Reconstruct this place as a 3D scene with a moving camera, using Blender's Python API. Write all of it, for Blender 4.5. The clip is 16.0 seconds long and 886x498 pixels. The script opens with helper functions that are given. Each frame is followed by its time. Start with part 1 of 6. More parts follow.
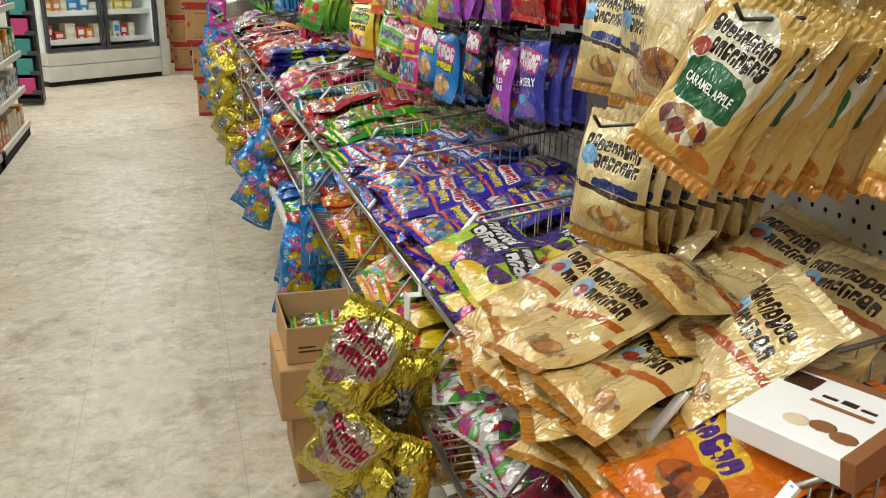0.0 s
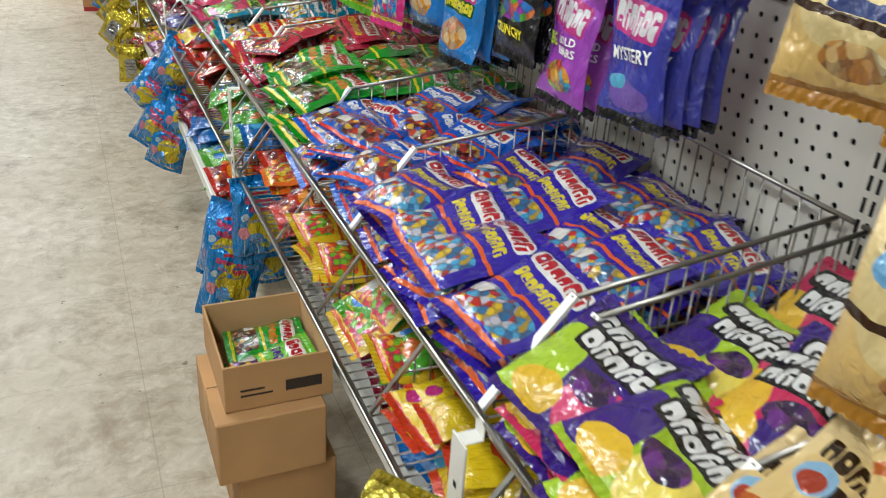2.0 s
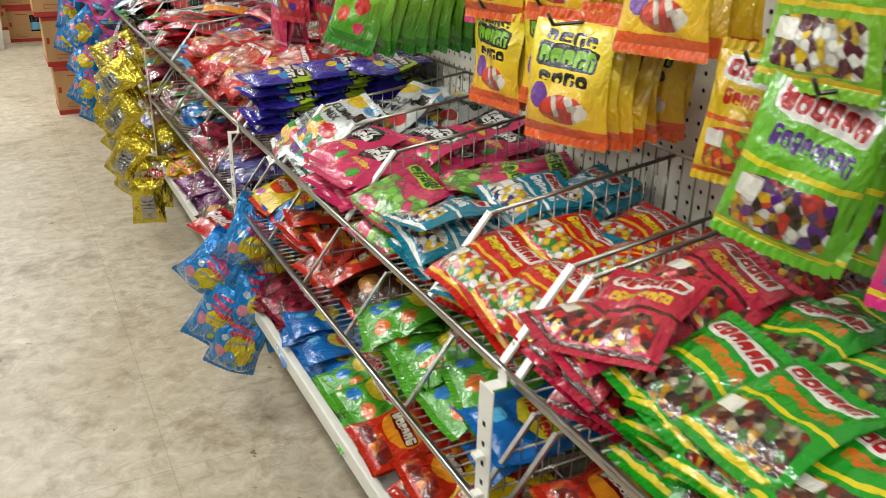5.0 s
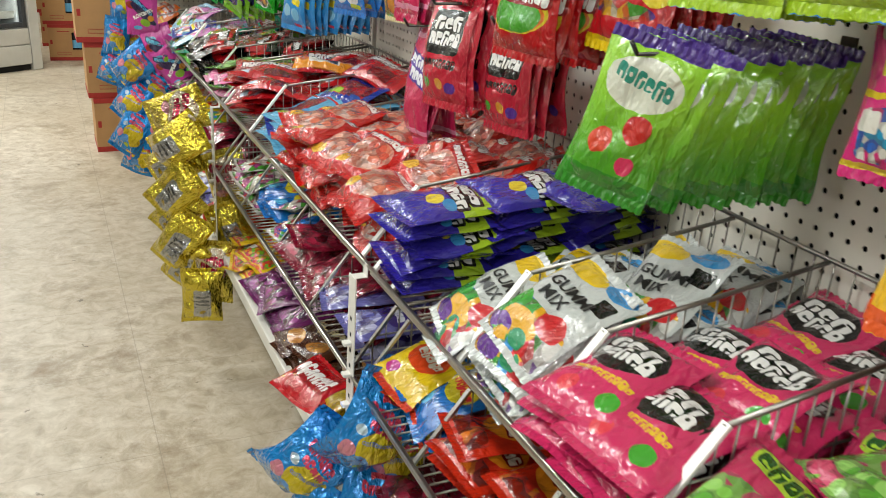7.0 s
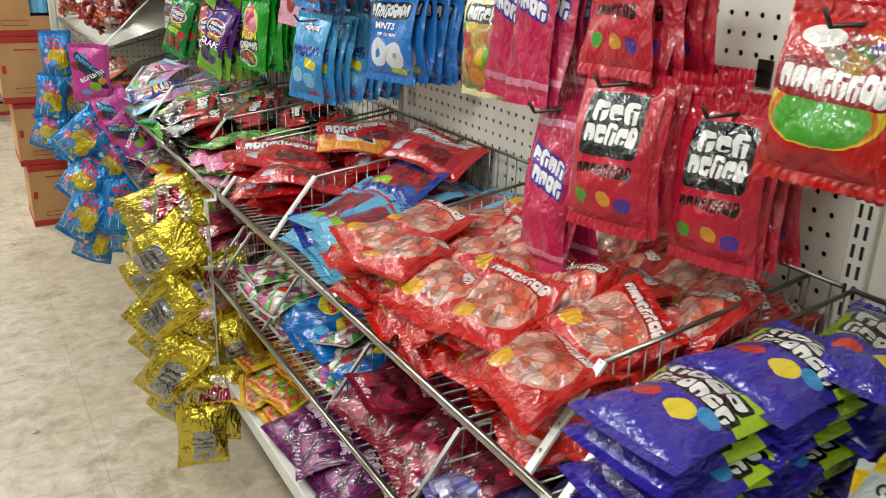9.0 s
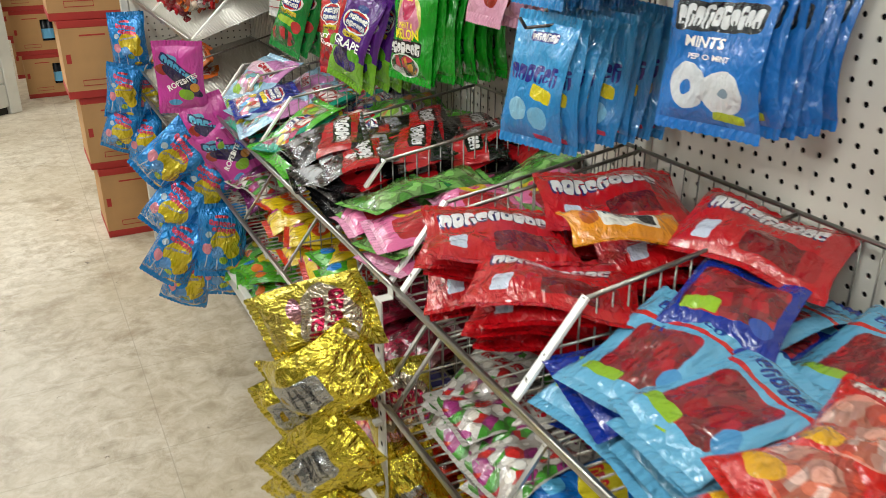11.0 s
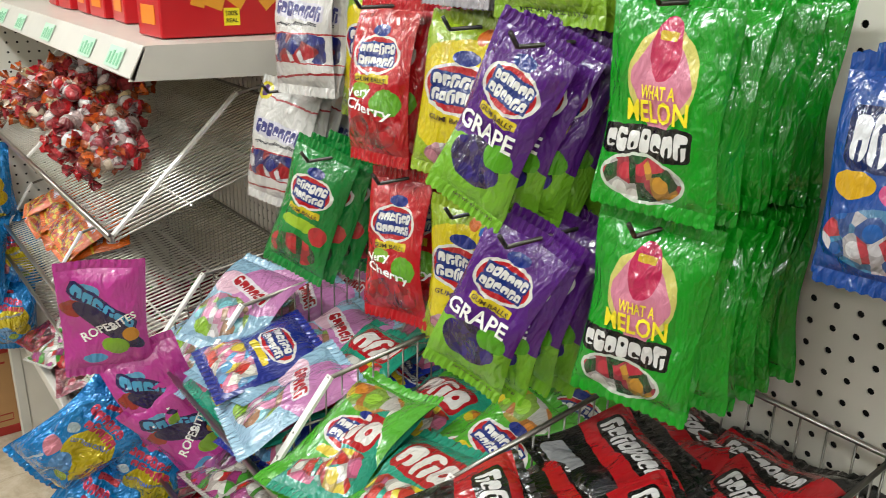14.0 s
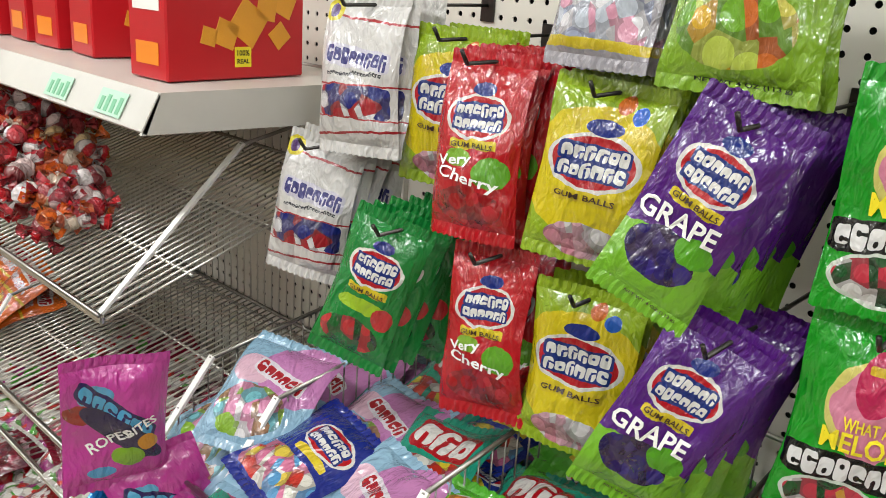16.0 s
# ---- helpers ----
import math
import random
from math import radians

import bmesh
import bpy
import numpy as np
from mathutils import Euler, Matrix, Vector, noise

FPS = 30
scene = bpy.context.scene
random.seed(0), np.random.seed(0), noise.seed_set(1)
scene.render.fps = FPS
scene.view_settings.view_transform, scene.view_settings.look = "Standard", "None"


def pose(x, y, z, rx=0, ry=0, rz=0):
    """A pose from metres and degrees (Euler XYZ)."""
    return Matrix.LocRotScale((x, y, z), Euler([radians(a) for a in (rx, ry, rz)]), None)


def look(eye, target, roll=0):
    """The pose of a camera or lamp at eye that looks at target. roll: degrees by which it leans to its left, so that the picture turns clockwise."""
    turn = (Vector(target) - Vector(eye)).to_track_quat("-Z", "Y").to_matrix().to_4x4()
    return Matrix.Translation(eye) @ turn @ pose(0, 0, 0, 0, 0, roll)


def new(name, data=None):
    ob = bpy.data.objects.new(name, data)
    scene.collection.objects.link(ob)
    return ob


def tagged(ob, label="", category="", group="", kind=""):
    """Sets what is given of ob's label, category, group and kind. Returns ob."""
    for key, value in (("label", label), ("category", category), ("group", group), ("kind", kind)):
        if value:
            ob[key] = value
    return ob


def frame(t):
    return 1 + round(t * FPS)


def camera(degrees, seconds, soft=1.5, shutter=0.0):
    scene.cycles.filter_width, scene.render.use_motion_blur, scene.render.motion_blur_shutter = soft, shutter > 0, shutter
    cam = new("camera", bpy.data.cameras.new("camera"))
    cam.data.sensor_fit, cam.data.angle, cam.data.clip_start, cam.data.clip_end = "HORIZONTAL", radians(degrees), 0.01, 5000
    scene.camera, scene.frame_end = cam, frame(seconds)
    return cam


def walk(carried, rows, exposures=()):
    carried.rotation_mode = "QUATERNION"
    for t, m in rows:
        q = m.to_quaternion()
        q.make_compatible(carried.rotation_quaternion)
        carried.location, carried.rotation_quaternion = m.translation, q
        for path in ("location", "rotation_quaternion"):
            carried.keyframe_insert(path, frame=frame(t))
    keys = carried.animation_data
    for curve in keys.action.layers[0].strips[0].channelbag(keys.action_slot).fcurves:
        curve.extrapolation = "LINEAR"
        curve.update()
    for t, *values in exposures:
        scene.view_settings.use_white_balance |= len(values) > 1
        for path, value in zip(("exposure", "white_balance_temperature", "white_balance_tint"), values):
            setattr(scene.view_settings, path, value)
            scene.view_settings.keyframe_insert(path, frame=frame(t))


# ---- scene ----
cam = camera(56.1, 16.0, 0.9, 0.25)
PATH = [
    (0, (0.079, 0.192, 1.348), (0.653, 1.99, 0.687), 1.7),
    (0.5, (0.111, 0.331, 1.34), (0.804, 2.082, 0.667), 2.6),
    (1, (0.077, 0.511, 1.344), (1.005, 2.137, 0.642), 0.2),
    (1.5, (0.101, 0.678, 1.346), (0.98, 2.291, 0.554), 1.2),
    (2, (0.115, 0.845, 1.346), (0.868, 2.468, 0.452), 4.0),
    (2.5, (0.074, 1.059, 1.334), (0.853, 2.683, 0.466), 3.9),
    (3, (0.057, 1.204, 1.347), (0.881, 2.849, 0.561), 2.4),
    (3.5, (0.079, 1.348, 1.366), (0.911, 3.013, 0.635), 3.1),
    (4, (0.041, 1.496, 1.349), (0.855, 3.157, 0.587), 3.6),
    (4.2, (0.016, 1.576, 1.351), (0.835, 3.229, 0.579), 2.6),
    (6.3, (-0.048, 2.442, 1.367), (0.865, 4.04, 0.584), 2.4),
    (6.5, (-0.04, 2.518, 1.359), (0.891, 4.118, 0.602), 3.5),
    (7, (0.003, 2.707, 1.362), (0.822, 4.375, 0.622), 4.1),
    (7.5, (0.003, 2.861, 1.371), (0.887, 4.498, 0.637), 4.2),
    (8, (-0.024, 3.029, 1.379), (0.908, 4.672, 0.723), 2.3),
    (8.2, (-0.022, 3.088, 1.373), (0.925, 4.722, 0.714), 2.4),
    (10.3, (-0.071, 3.736, 1.375), (0.871, 5.336, 0.632), 1.1),
    (10.5, (-0.029, 3.835, 1.387), (0.788, 5.486, 0.608), -0.1),
    (11, (-0.003, 4.045, 1.384), (0.828, 5.68, 0.587), -0.0),
    (11.5, (-0.039, 4.26, 1.405), (0.879, 5.858, 0.628), 0.4),
    (12, (-0.043, 4.425, 1.423), (0.932, 5.986, 0.641), 1.8),
    (12.5, (0.023, 4.629, 1.428), (0.912, 6.281, 0.732), 2.1),
    (13, (0.042, 4.817, 1.434), (0.969, 6.452, 0.749), 2.0),
    (13.5, (0.034, 4.977, 1.446), (1.096, 6.546, 0.804), 1.6),
    (14, (0.085, 5.035, 1.457), (1.217, 6.539, 0.783), 1.4),
    (14.5, (0.135, 5.091, 1.473), (1.314, 6.557, 0.795), 0.3),
    (15, (0.051, 5.234, 1.485), (1.332, 6.63, 0.846), -1.1),
    (15.5, (-0.035, 5.334, 1.47), (1.325, 6.666, 0.856), 0.6),
    (16, (-0.03, 5.343, 1.473), (1.37, 6.63, 0.856), 4.1),
]
walk(cam, [(t, look(eye, target, roll)) for t, eye, target, roll in PATH],
     [(0, -0.12, 6500, 10), (1.2, -0.12, 6300, 10), (2.2, 0.02, 6080, 10), (3.2, 0.12, 6220, 10), (4.2, 0.06, 6550, 10),
      (7, 0.05, 6500, 10), (10.3, 0.05, 6450, 10), (12, 0.05, 6500, 10), (14.5, 0.0, 6450, 12), (16, -0.13, 6400, 14)])

# ---- room and light ----
world = bpy.data.worlds.new("world")
scene.world = world
world.use_nodes = True
world.node_tree.nodes["Background"].inputs[0].default_value = (0.9, 0.95, 1.0, 1)
world.node_tree.nodes["Background"].inputs[1].default_value = 0.004
CEIL = 2.9
LAMP_WATTS = 35.5
LAMP_COLOUR = (0.96, 1.0, 0.975)


# ---- colour and material helpers ----
def hexcol(h):
    v = [int(h[i:i + 2], 16) / 255 for i in (0, 2, 4)]
    return tuple(c / 12.92 if c < 0.04045 else ((c + 0.055) / 1.055) ** 2.4 for c in v) + (1.0,)


def material(name):
    m = bpy.data.materials.new(name)
    m.use_nodes = True
    nt = m.node_tree
    return m, nt, nt.nodes["Principled BSDF"]


def node(nt, kind, **props):
    n = nt.nodes.new(kind)
    if "op" in props:
        n.operation = props["op"]
    if "dims" in props:
        n.noise_dimensions = props["dims"]
    return n


def math_node(nt, op, a, b=None, c=None):
    n = nt.nodes.new("ShaderNodeMath")
    n.operation = op
    for k, v in enumerate((a, b, c)):
        if v is None:
            continue
        if isinstance(v, (int, float)):
            n.inputs[k].default_value = v
        else:
            nt.links.new(v, n.inputs[k])
    return n.outputs[0]


def mix(nt, fac, a, b):
    n = nt.nodes.new("ShaderNodeMix")
    n.data_type = "RGBA"
    for sock, v in ((n.inputs[0], fac), (n.inputs[6], a), (n.inputs[7], b)):
        if isinstance(v, (int, float)):
            sock.default_value = v
        elif isinstance(v, tuple):
            sock.default_value = v
        else:
            nt.links.new(v, sock)
    return n.outputs[2]


def noise_tex(nt, vec, scale, detail=3.0, rough=0.55, distort=0.0):
    n = nt.nodes.new("ShaderNodeTexNoise")
    n.inputs["Scale"].default_value, n.inputs["Detail"].default_value = scale, detail
    n.inputs["Roughness"].default_value, n.inputs["Distortion"].default_value = rough, distort
    if vec is not None:
        nt.links.new(vec, n.inputs["Vector"])
    return n.outputs[0]


def ramp(nt, fac, stops, interp="LINEAR"):
    n = nt.nodes.new("ShaderNodeValToRGB")
    n.color_ramp.interpolation = interp
    e = n.color_ramp.elements
    while len(e) < len(stops):
        e.new(0.5)
    for k, (p, c) in enumerate(stops):
        e[k].position, e[k].color = p, c
    nt.links.new(fac, n.inputs[0])
    return n.outputs[0]


def bump(nt, bsdf, height, strength, distance):
    n = nt.nodes.new("ShaderNodeBump")
    n.inputs["Strength"].default_value, n.inputs["Distance"].default_value = strength, distance
    nt.links.new(height, n.inputs["Height"])
    nt.links.new(n.outputs[0], bsdf.inputs["Normal"])
    nt.links.new(n.outputs[0], bsdf.inputs["Coat Normal"])


def coords(nt, which="Object"):
    return nt.nodes.new("ShaderNodeTexCoord").outputs[which]


def worn(name, colour, rough=0.5, metal=0.0, grain=60.0, amount=0.18, bump_strength=0.1, big=3.0, bump_dist=0.002):
    """A surface with stains at one scale and grain at another."""
    m, nt, b = material(name)
    c = coords(nt)
    n1, n2 = noise_tex(nt, c, big, 4), noise_tex(nt, c, grain, 3)
    dark = tuple(x * (1 - amount) for x in colour[:3]) + (1,)
    light = tuple(min(1, x * (1 + amount * 0.5)) for x in colour[:3]) + (1,)
    col = mix(nt, ramp(nt, n1, [(0.35, (0, 0, 0, 1)), (0.7, (1, 1, 1, 1))]), dark, light)
    col = mix(nt, math_node(nt, "MULTIPLY", n2, amount), col, dark)
    nt.links.new(col, b.inputs["Base Color"])
    b.inputs["Metallic"].default_value = metal
    r = nt.nodes.new("ShaderNodeMapRange")
    r.inputs[3].default_value, r.inputs[4].default_value = rough * 0.8, min(1, rough * 1.25)
    nt.links.new(n1, r.inputs[0])
    nt.links.new(r.outputs[0], b.inputs["Roughness"])
    bump(nt, b, n2, bump_strength, bump_dist)
    return m


# ---- print shapes on packaging: node groups that give masks in the print's own u, v ----
def group(name, extra):
    g = bpy.data.node_groups.new(name, "ShaderNodeTree")
    g.interface.new_socket("Vector", in_out="INPUT", socket_type="NodeSocketVector")
    for s in ("Cx", "Cy", "Hx", "Hy", "Angle") + extra:
        g.interface.new_socket(s, in_out="INPUT", socket_type="NodeSocketFloat")
    g.interface.new_socket("Mask", in_out="OUTPUT", socket_type="NodeSocketFloat")
    gi, go = g.nodes.new("NodeGroupInput"), g.nodes.new("NodeGroupOutput")
    cen = g.nodes.new("ShaderNodeCombineXYZ")
    g.links.new(gi.outputs["Cx"], cen.inputs[0])
    g.links.new(gi.outputs["Cy"], cen.inputs[1])
    rot = g.nodes.new("ShaderNodeVectorRotate")
    rot.rotation_type = "Z_AXIS"
    g.links.new(gi.outputs["Vector"], rot.inputs["Vector"])
    g.links.new(cen.outputs[0], rot.inputs["Center"])
    g.links.new(gi.outputs["Angle"], rot.inputs["Angle"])
    sub = g.nodes.new("ShaderNodeVectorMath")
    sub.operation = "SUBTRACT"
    g.links.new(rot.outputs[0], sub.inputs[0])
    g.links.new(cen.outputs[0], sub.inputs[1])
    sep = g.nodes.new("ShaderNodeSeparateXYZ")
    g.links.new(sub.outputs[0], sep.inputs[0])
    qx = math_node(g, "DIVIDE", sep.outputs[0], gi.outputs["Hx"])
    qy = math_node(g, "DIVIDE", sep.outputs[1], gi.outputs["Hy"])
    return g, gi, go, qx, qy


G_ELL, gi, go, qx, qy = group("print_oval", ())
G_ELL.links.new(math_node(G_ELL, "LESS_THAN", math_node(G_ELL, "ADD", math_node(G_ELL, "MULTIPLY", qx, qx), math_node(G_ELL, "MULTIPLY", qy, qy)), 1.0), go.inputs[0])

G_BOX, gi, go, qx, qy = group("print_box", ())
a4 = math_node(G_BOX, "ADD", math_node(G_BOX, "POWER", math_node(G_BOX, "ABSOLUTE", qx), 8.0), math_node(G_BOX, "POWER", math_node(G_BOX, "ABSOLUTE", qy), 8.0))
G_BOX.links.new(math_node(G_BOX, "LESS_THAN", a4, 1.0), go.inputs[0])

G_WORD, gi, go, qx, qy = group("print_word", ("Count", "Seed"))
tt = math_node(G_WORD, "MULTIPLY", math_node(G_WORD, "MULTIPLY_ADD", qx, 0.5, 0.5), gi.outputs["Count"])
cell, fr = math_node(G_WORD, "FLOOR", tt), math_node(G_WORD, "SUBTRACT", math_node(G_WORD, "FRACT", tt), 0.5)
wn = G_WORD.nodes.new("ShaderNodeTexWhiteNoise")
wn.noise_dimensions = "1D"
G_WORD.links.new(math_node(G_WORD, "ADD", cell, gi.outputs["Seed"]), wn.inputs["W"])
rnd = wn.outputs["Value"]
tall = math_node(G_WORD, "MULTIPLY_ADD", rnd, 0.35, 0.65)
fx4 = math_node(G_WORD, "POWER", math_node(G_WORD, "ABSOLUTE", math_node(G_WORD, "DIVIDE", fr, 0.46)), 4.0)
fy4 = math_node(G_WORD, "POWER", math_node(G_WORD, "ABSOLUTE", math_node(G_WORD, "DIVIDE", qy, tall)), 4.0)
body_m = math_node(G_WORD, "LESS_THAN", math_node(G_WORD, "ADD", fx4, fy4), 1.0)
hy_off = math_node(G_WORD, "SUBTRACT", qy, math_node(G_WORD, "MULTIPLY_ADD", rnd, 0.9, -0.45))
ex = math_node(G_WORD, "POWER", math_node(G_WORD, "ABSOLUTE", math_node(G_WORD, "DIVIDE", fr, 0.15)), 2.0)
ey = math_node(G_WORD, "POWER", math_node(G_WORD, "ABSOLUTE", math_node(G_WORD, "DIVIDE", hy_off, 0.24)), 2.0)
pick = math_node(G_WORD, "FRACT", math_node(G_WORD, "MULTIPLY", rnd, 13.0))
eye_m = math_node(G_WORD, "MULTIPLY", math_node(G_WORD, "LESS_THAN", math_node(G_WORD, "ADD", ex, ey), 1.0), math_node(G_WORD, "GREATER_THAN", pick, 0.45))
leg_m = math_node(G_WORD, "MULTIPLY", math_node(G_WORD, "MULTIPLY", math_node(G_WORD, "LESS_THAN", math_node(G_WORD, "ABSOLUTE", fr), 0.11), math_node(G_WORD, "LESS_THAN", qy, math_node(G_WORD, "MULTIPLY_ADD", rnd, 0.5, -0.3))), math_node(G_WORD, "LESS_THAN", pick, 0.55))
open_m = math_node(G_WORD, "MULTIPLY", math_node(G_WORD, "MULTIPLY", math_node(G_WORD, "GREATER_THAN", fr, 0.0), math_node(G_WORD, "LESS_THAN", math_node(G_WORD, "ABSOLUTE", hy_off), 0.13)), math_node(G_WORD, "GREATER_THAN", math_node(G_WORD, "FRACT", math_node(G_WORD, "MULTIPLY", rnd, 7.0)), 0.5))
hole = math_node(G_WORD, "MAXIMUM", math_node(G_WORD, "MAXIMUM", eye_m, leg_m), open_m)
inside = math_node(G_WORD, "LESS_THAN", math_node(G_WORD, "ABSOLUTE", qx), 1.0)
G_WORD.links.new(math_node(G_WORD, "MULTIPLY", math_node(G_WORD, "MULTIPLY", body_m, math_node(G_WORD, "SUBTRACT", 1.0, hole)), inside), go.inputs[0])


def shape_mask(nt, g, vec, cx, cy, hx, hy, ang=0.0, **extra):
    n = nt.nodes.new("ShaderNodeGroup")
    n.node_tree = g
    nt.links.new(vec, n.inputs["Vector"])
    for k, v in dict(Cx=cx, Cy=cy, Hx=hx, Hy=hy, Angle=radians(ang), **extra).items():
        n.inputs[k].default_value = v
    return n.outputs[0]


def inkcol(h):
    return tuple(0.68 * c ** 1.15 for c in hexcol(h)[:3]) + (1.0,)


def print_material(name, base, shapes, aspect=1.4, rough=0.22, metal=0.0, wrinkle=1.0, coat=0.9, base2=None):
    """Printed packaging film: base colour, printed shapes, creases and gloss."""
    m, nt, b = material(name)
    uv = coords(nt, "UV")
    wob = nt.nodes.new("ShaderNodeVectorMath")
    wob.operation = "MULTIPLY_ADD"
    nz = nt.nodes.new("ShaderNodeTexNoise")
    nz.inputs["Scale"].default_value, nz.inputs["Detail"].default_value = 7.0, 2.0
    nt.links.new(uv, nz.inputs["Vector"])
    cent = nt.nodes.new("ShaderNodeVectorMath")
    cent.operation = "SUBTRACT"
    nt.links.new(nz.outputs[1], cent.inputs[0])
    cent.inputs[1].default_value = (0.5, 0.5, 0.5)
    nt.links.new(cent.outputs[0], wob.inputs[0])
    wob.inputs[1].default_value = (0.05, 0.04, 0.0)
    nt.links.new(uv, wob.inputs[2])
    vec = wob.outputs[0]
    col = inkcol(base)
    if base2:
        sp = nt.nodes.new("ShaderNodeSeparateXYZ")
        nt.links.new(vec, sp.inputs[0])
        col = ramp(nt, sp.outputs[1], [(0.25, inkcol(base2)), (0.7, inkcol(base))])
    for k, s in enumerate(shapes):
        kind = s[0]
        if kind == "band":
            mk = shape_mask(nt, G_BOX, vec, 0.5, (s[1] + s[2]) / 2, 2.0, (s[2] - s[1]) / 2, s[4] if len(s) > 4 else 0)
            col = mix(nt, mk, col, inkcol(s[3]))
        elif kind in ("box", "ell"):
            mk = shape_mask(nt, G_BOX if kind == "box" else G_ELL, vec, s[1], s[2], s[3], s[4], s[6] if len(s) > 6 else 0)
            col = mix(nt, mk, col, inkcol(s[5]))
        elif kind == "word":
            _, cx, cy, hx, hy, n, c1, c2 = s[:8]
            ang = s[8] if len(s) > 8 else 0
            if c2:
                col = mix(nt, shape_mask(nt, G_BOX, vec, cx, cy, hx * 1.08, hy * 1.2, ang), col, inkcol(c2))
            col = mix(nt, shape_mask(nt, G_WORD, vec, cx, cy, hx, hy, ang, Count=n, Seed=k * 3.7 + len(name)), col, inkcol(c1))
        elif kind == "dots":
            _, cx, cy, hx, hy, sc, pal = s[:7]
            vor = nt.nodes.new("ShaderNodeTexVoronoi")
            vor.inputs["Scale"].default_value = sc
            mp = nt.nodes.new("ShaderNodeMapping")
            mp.inputs["Scale"].default_value = (1, aspect, 1)
            nt.links.new(uv, mp.inputs[0])
            nt.links.new(mp.outputs[0], vor.inputs["Vector"])
            spc = nt.nodes.new("ShaderNodeSeparateColor")
            nt.links.new(vor.outputs["Color"], spc.inputs[0])
            pc = ramp(nt, spc.outputs[0], [(i / len(pal), inkcol(p)) for i, p in enumerate(pal)], "CONSTANT")
            edge = math_node(nt, "GREATER_THAN", vor.outputs["Distance"], 0.52)
            pc = mix(nt, math_node(nt, "MULTIPLY", edge, 0.45), pc, (0.05, 0.03, 0.03, 1))
            mk = shape_mask(nt, G_ELL if len(s) > 7 and s[7] == "ell" else G_BOX, vec, cx, cy, hx, hy)
            col = mix(nt, mk, col, pc)
    nt.links.new(col, b.inputs["Base Color"])
    b.inputs["Metallic"].default_value = metal
    b.inputs["Roughness"].default_value = rough
    b.inputs["Coat Weight"].default_value = coat
    b.inputs["Coat Roughness"].default_value = 0.07
    obj = coords(nt, "Object")
    info = nt.nodes.new("ShaderNodeObjectInfo")
    off = nt.nodes.new("ShaderNodeVectorMath")
    off.operation = "MULTIPLY_ADD"
    nt.links.new(obj, off.inputs[0])
    off.inputs[1].default_value = (1, 0.45, 1)
    sh = math_node(nt, "MULTIPLY", info.outputs["Random"], 40.0)
    cb = nt.nodes.new("ShaderNodeCombineXYZ")
    nt.links.new(sh, cb.inputs[2])
    nt.links.new(cb.outputs[0], off.inputs[2])
    hgt = math_node(nt, "ADD", noise_tex(nt, off.outputs[0], 42, 2, 0.5, 1.2), math_node(nt, "MULTIPLY", noise_tex(nt, off.outputs[0], 130, 2, 0.5, 0.8), 0.35))
    vo = nt.nodes.new("ShaderNodeTexVoronoi")
    vo.inputs["Scale"].default_value = 34.0
    nt.links.new(off.outputs[0], vo.inputs["Vector"])
    hgt = math_node(nt, "ADD", hgt, math_node(nt, "MULTIPLY", vo.outputs["Distance"], 0.55))
    bump(nt, b, hgt, min(1.0, 0.75 * wrinkle), 0.0085 * wrinkle)
    return m


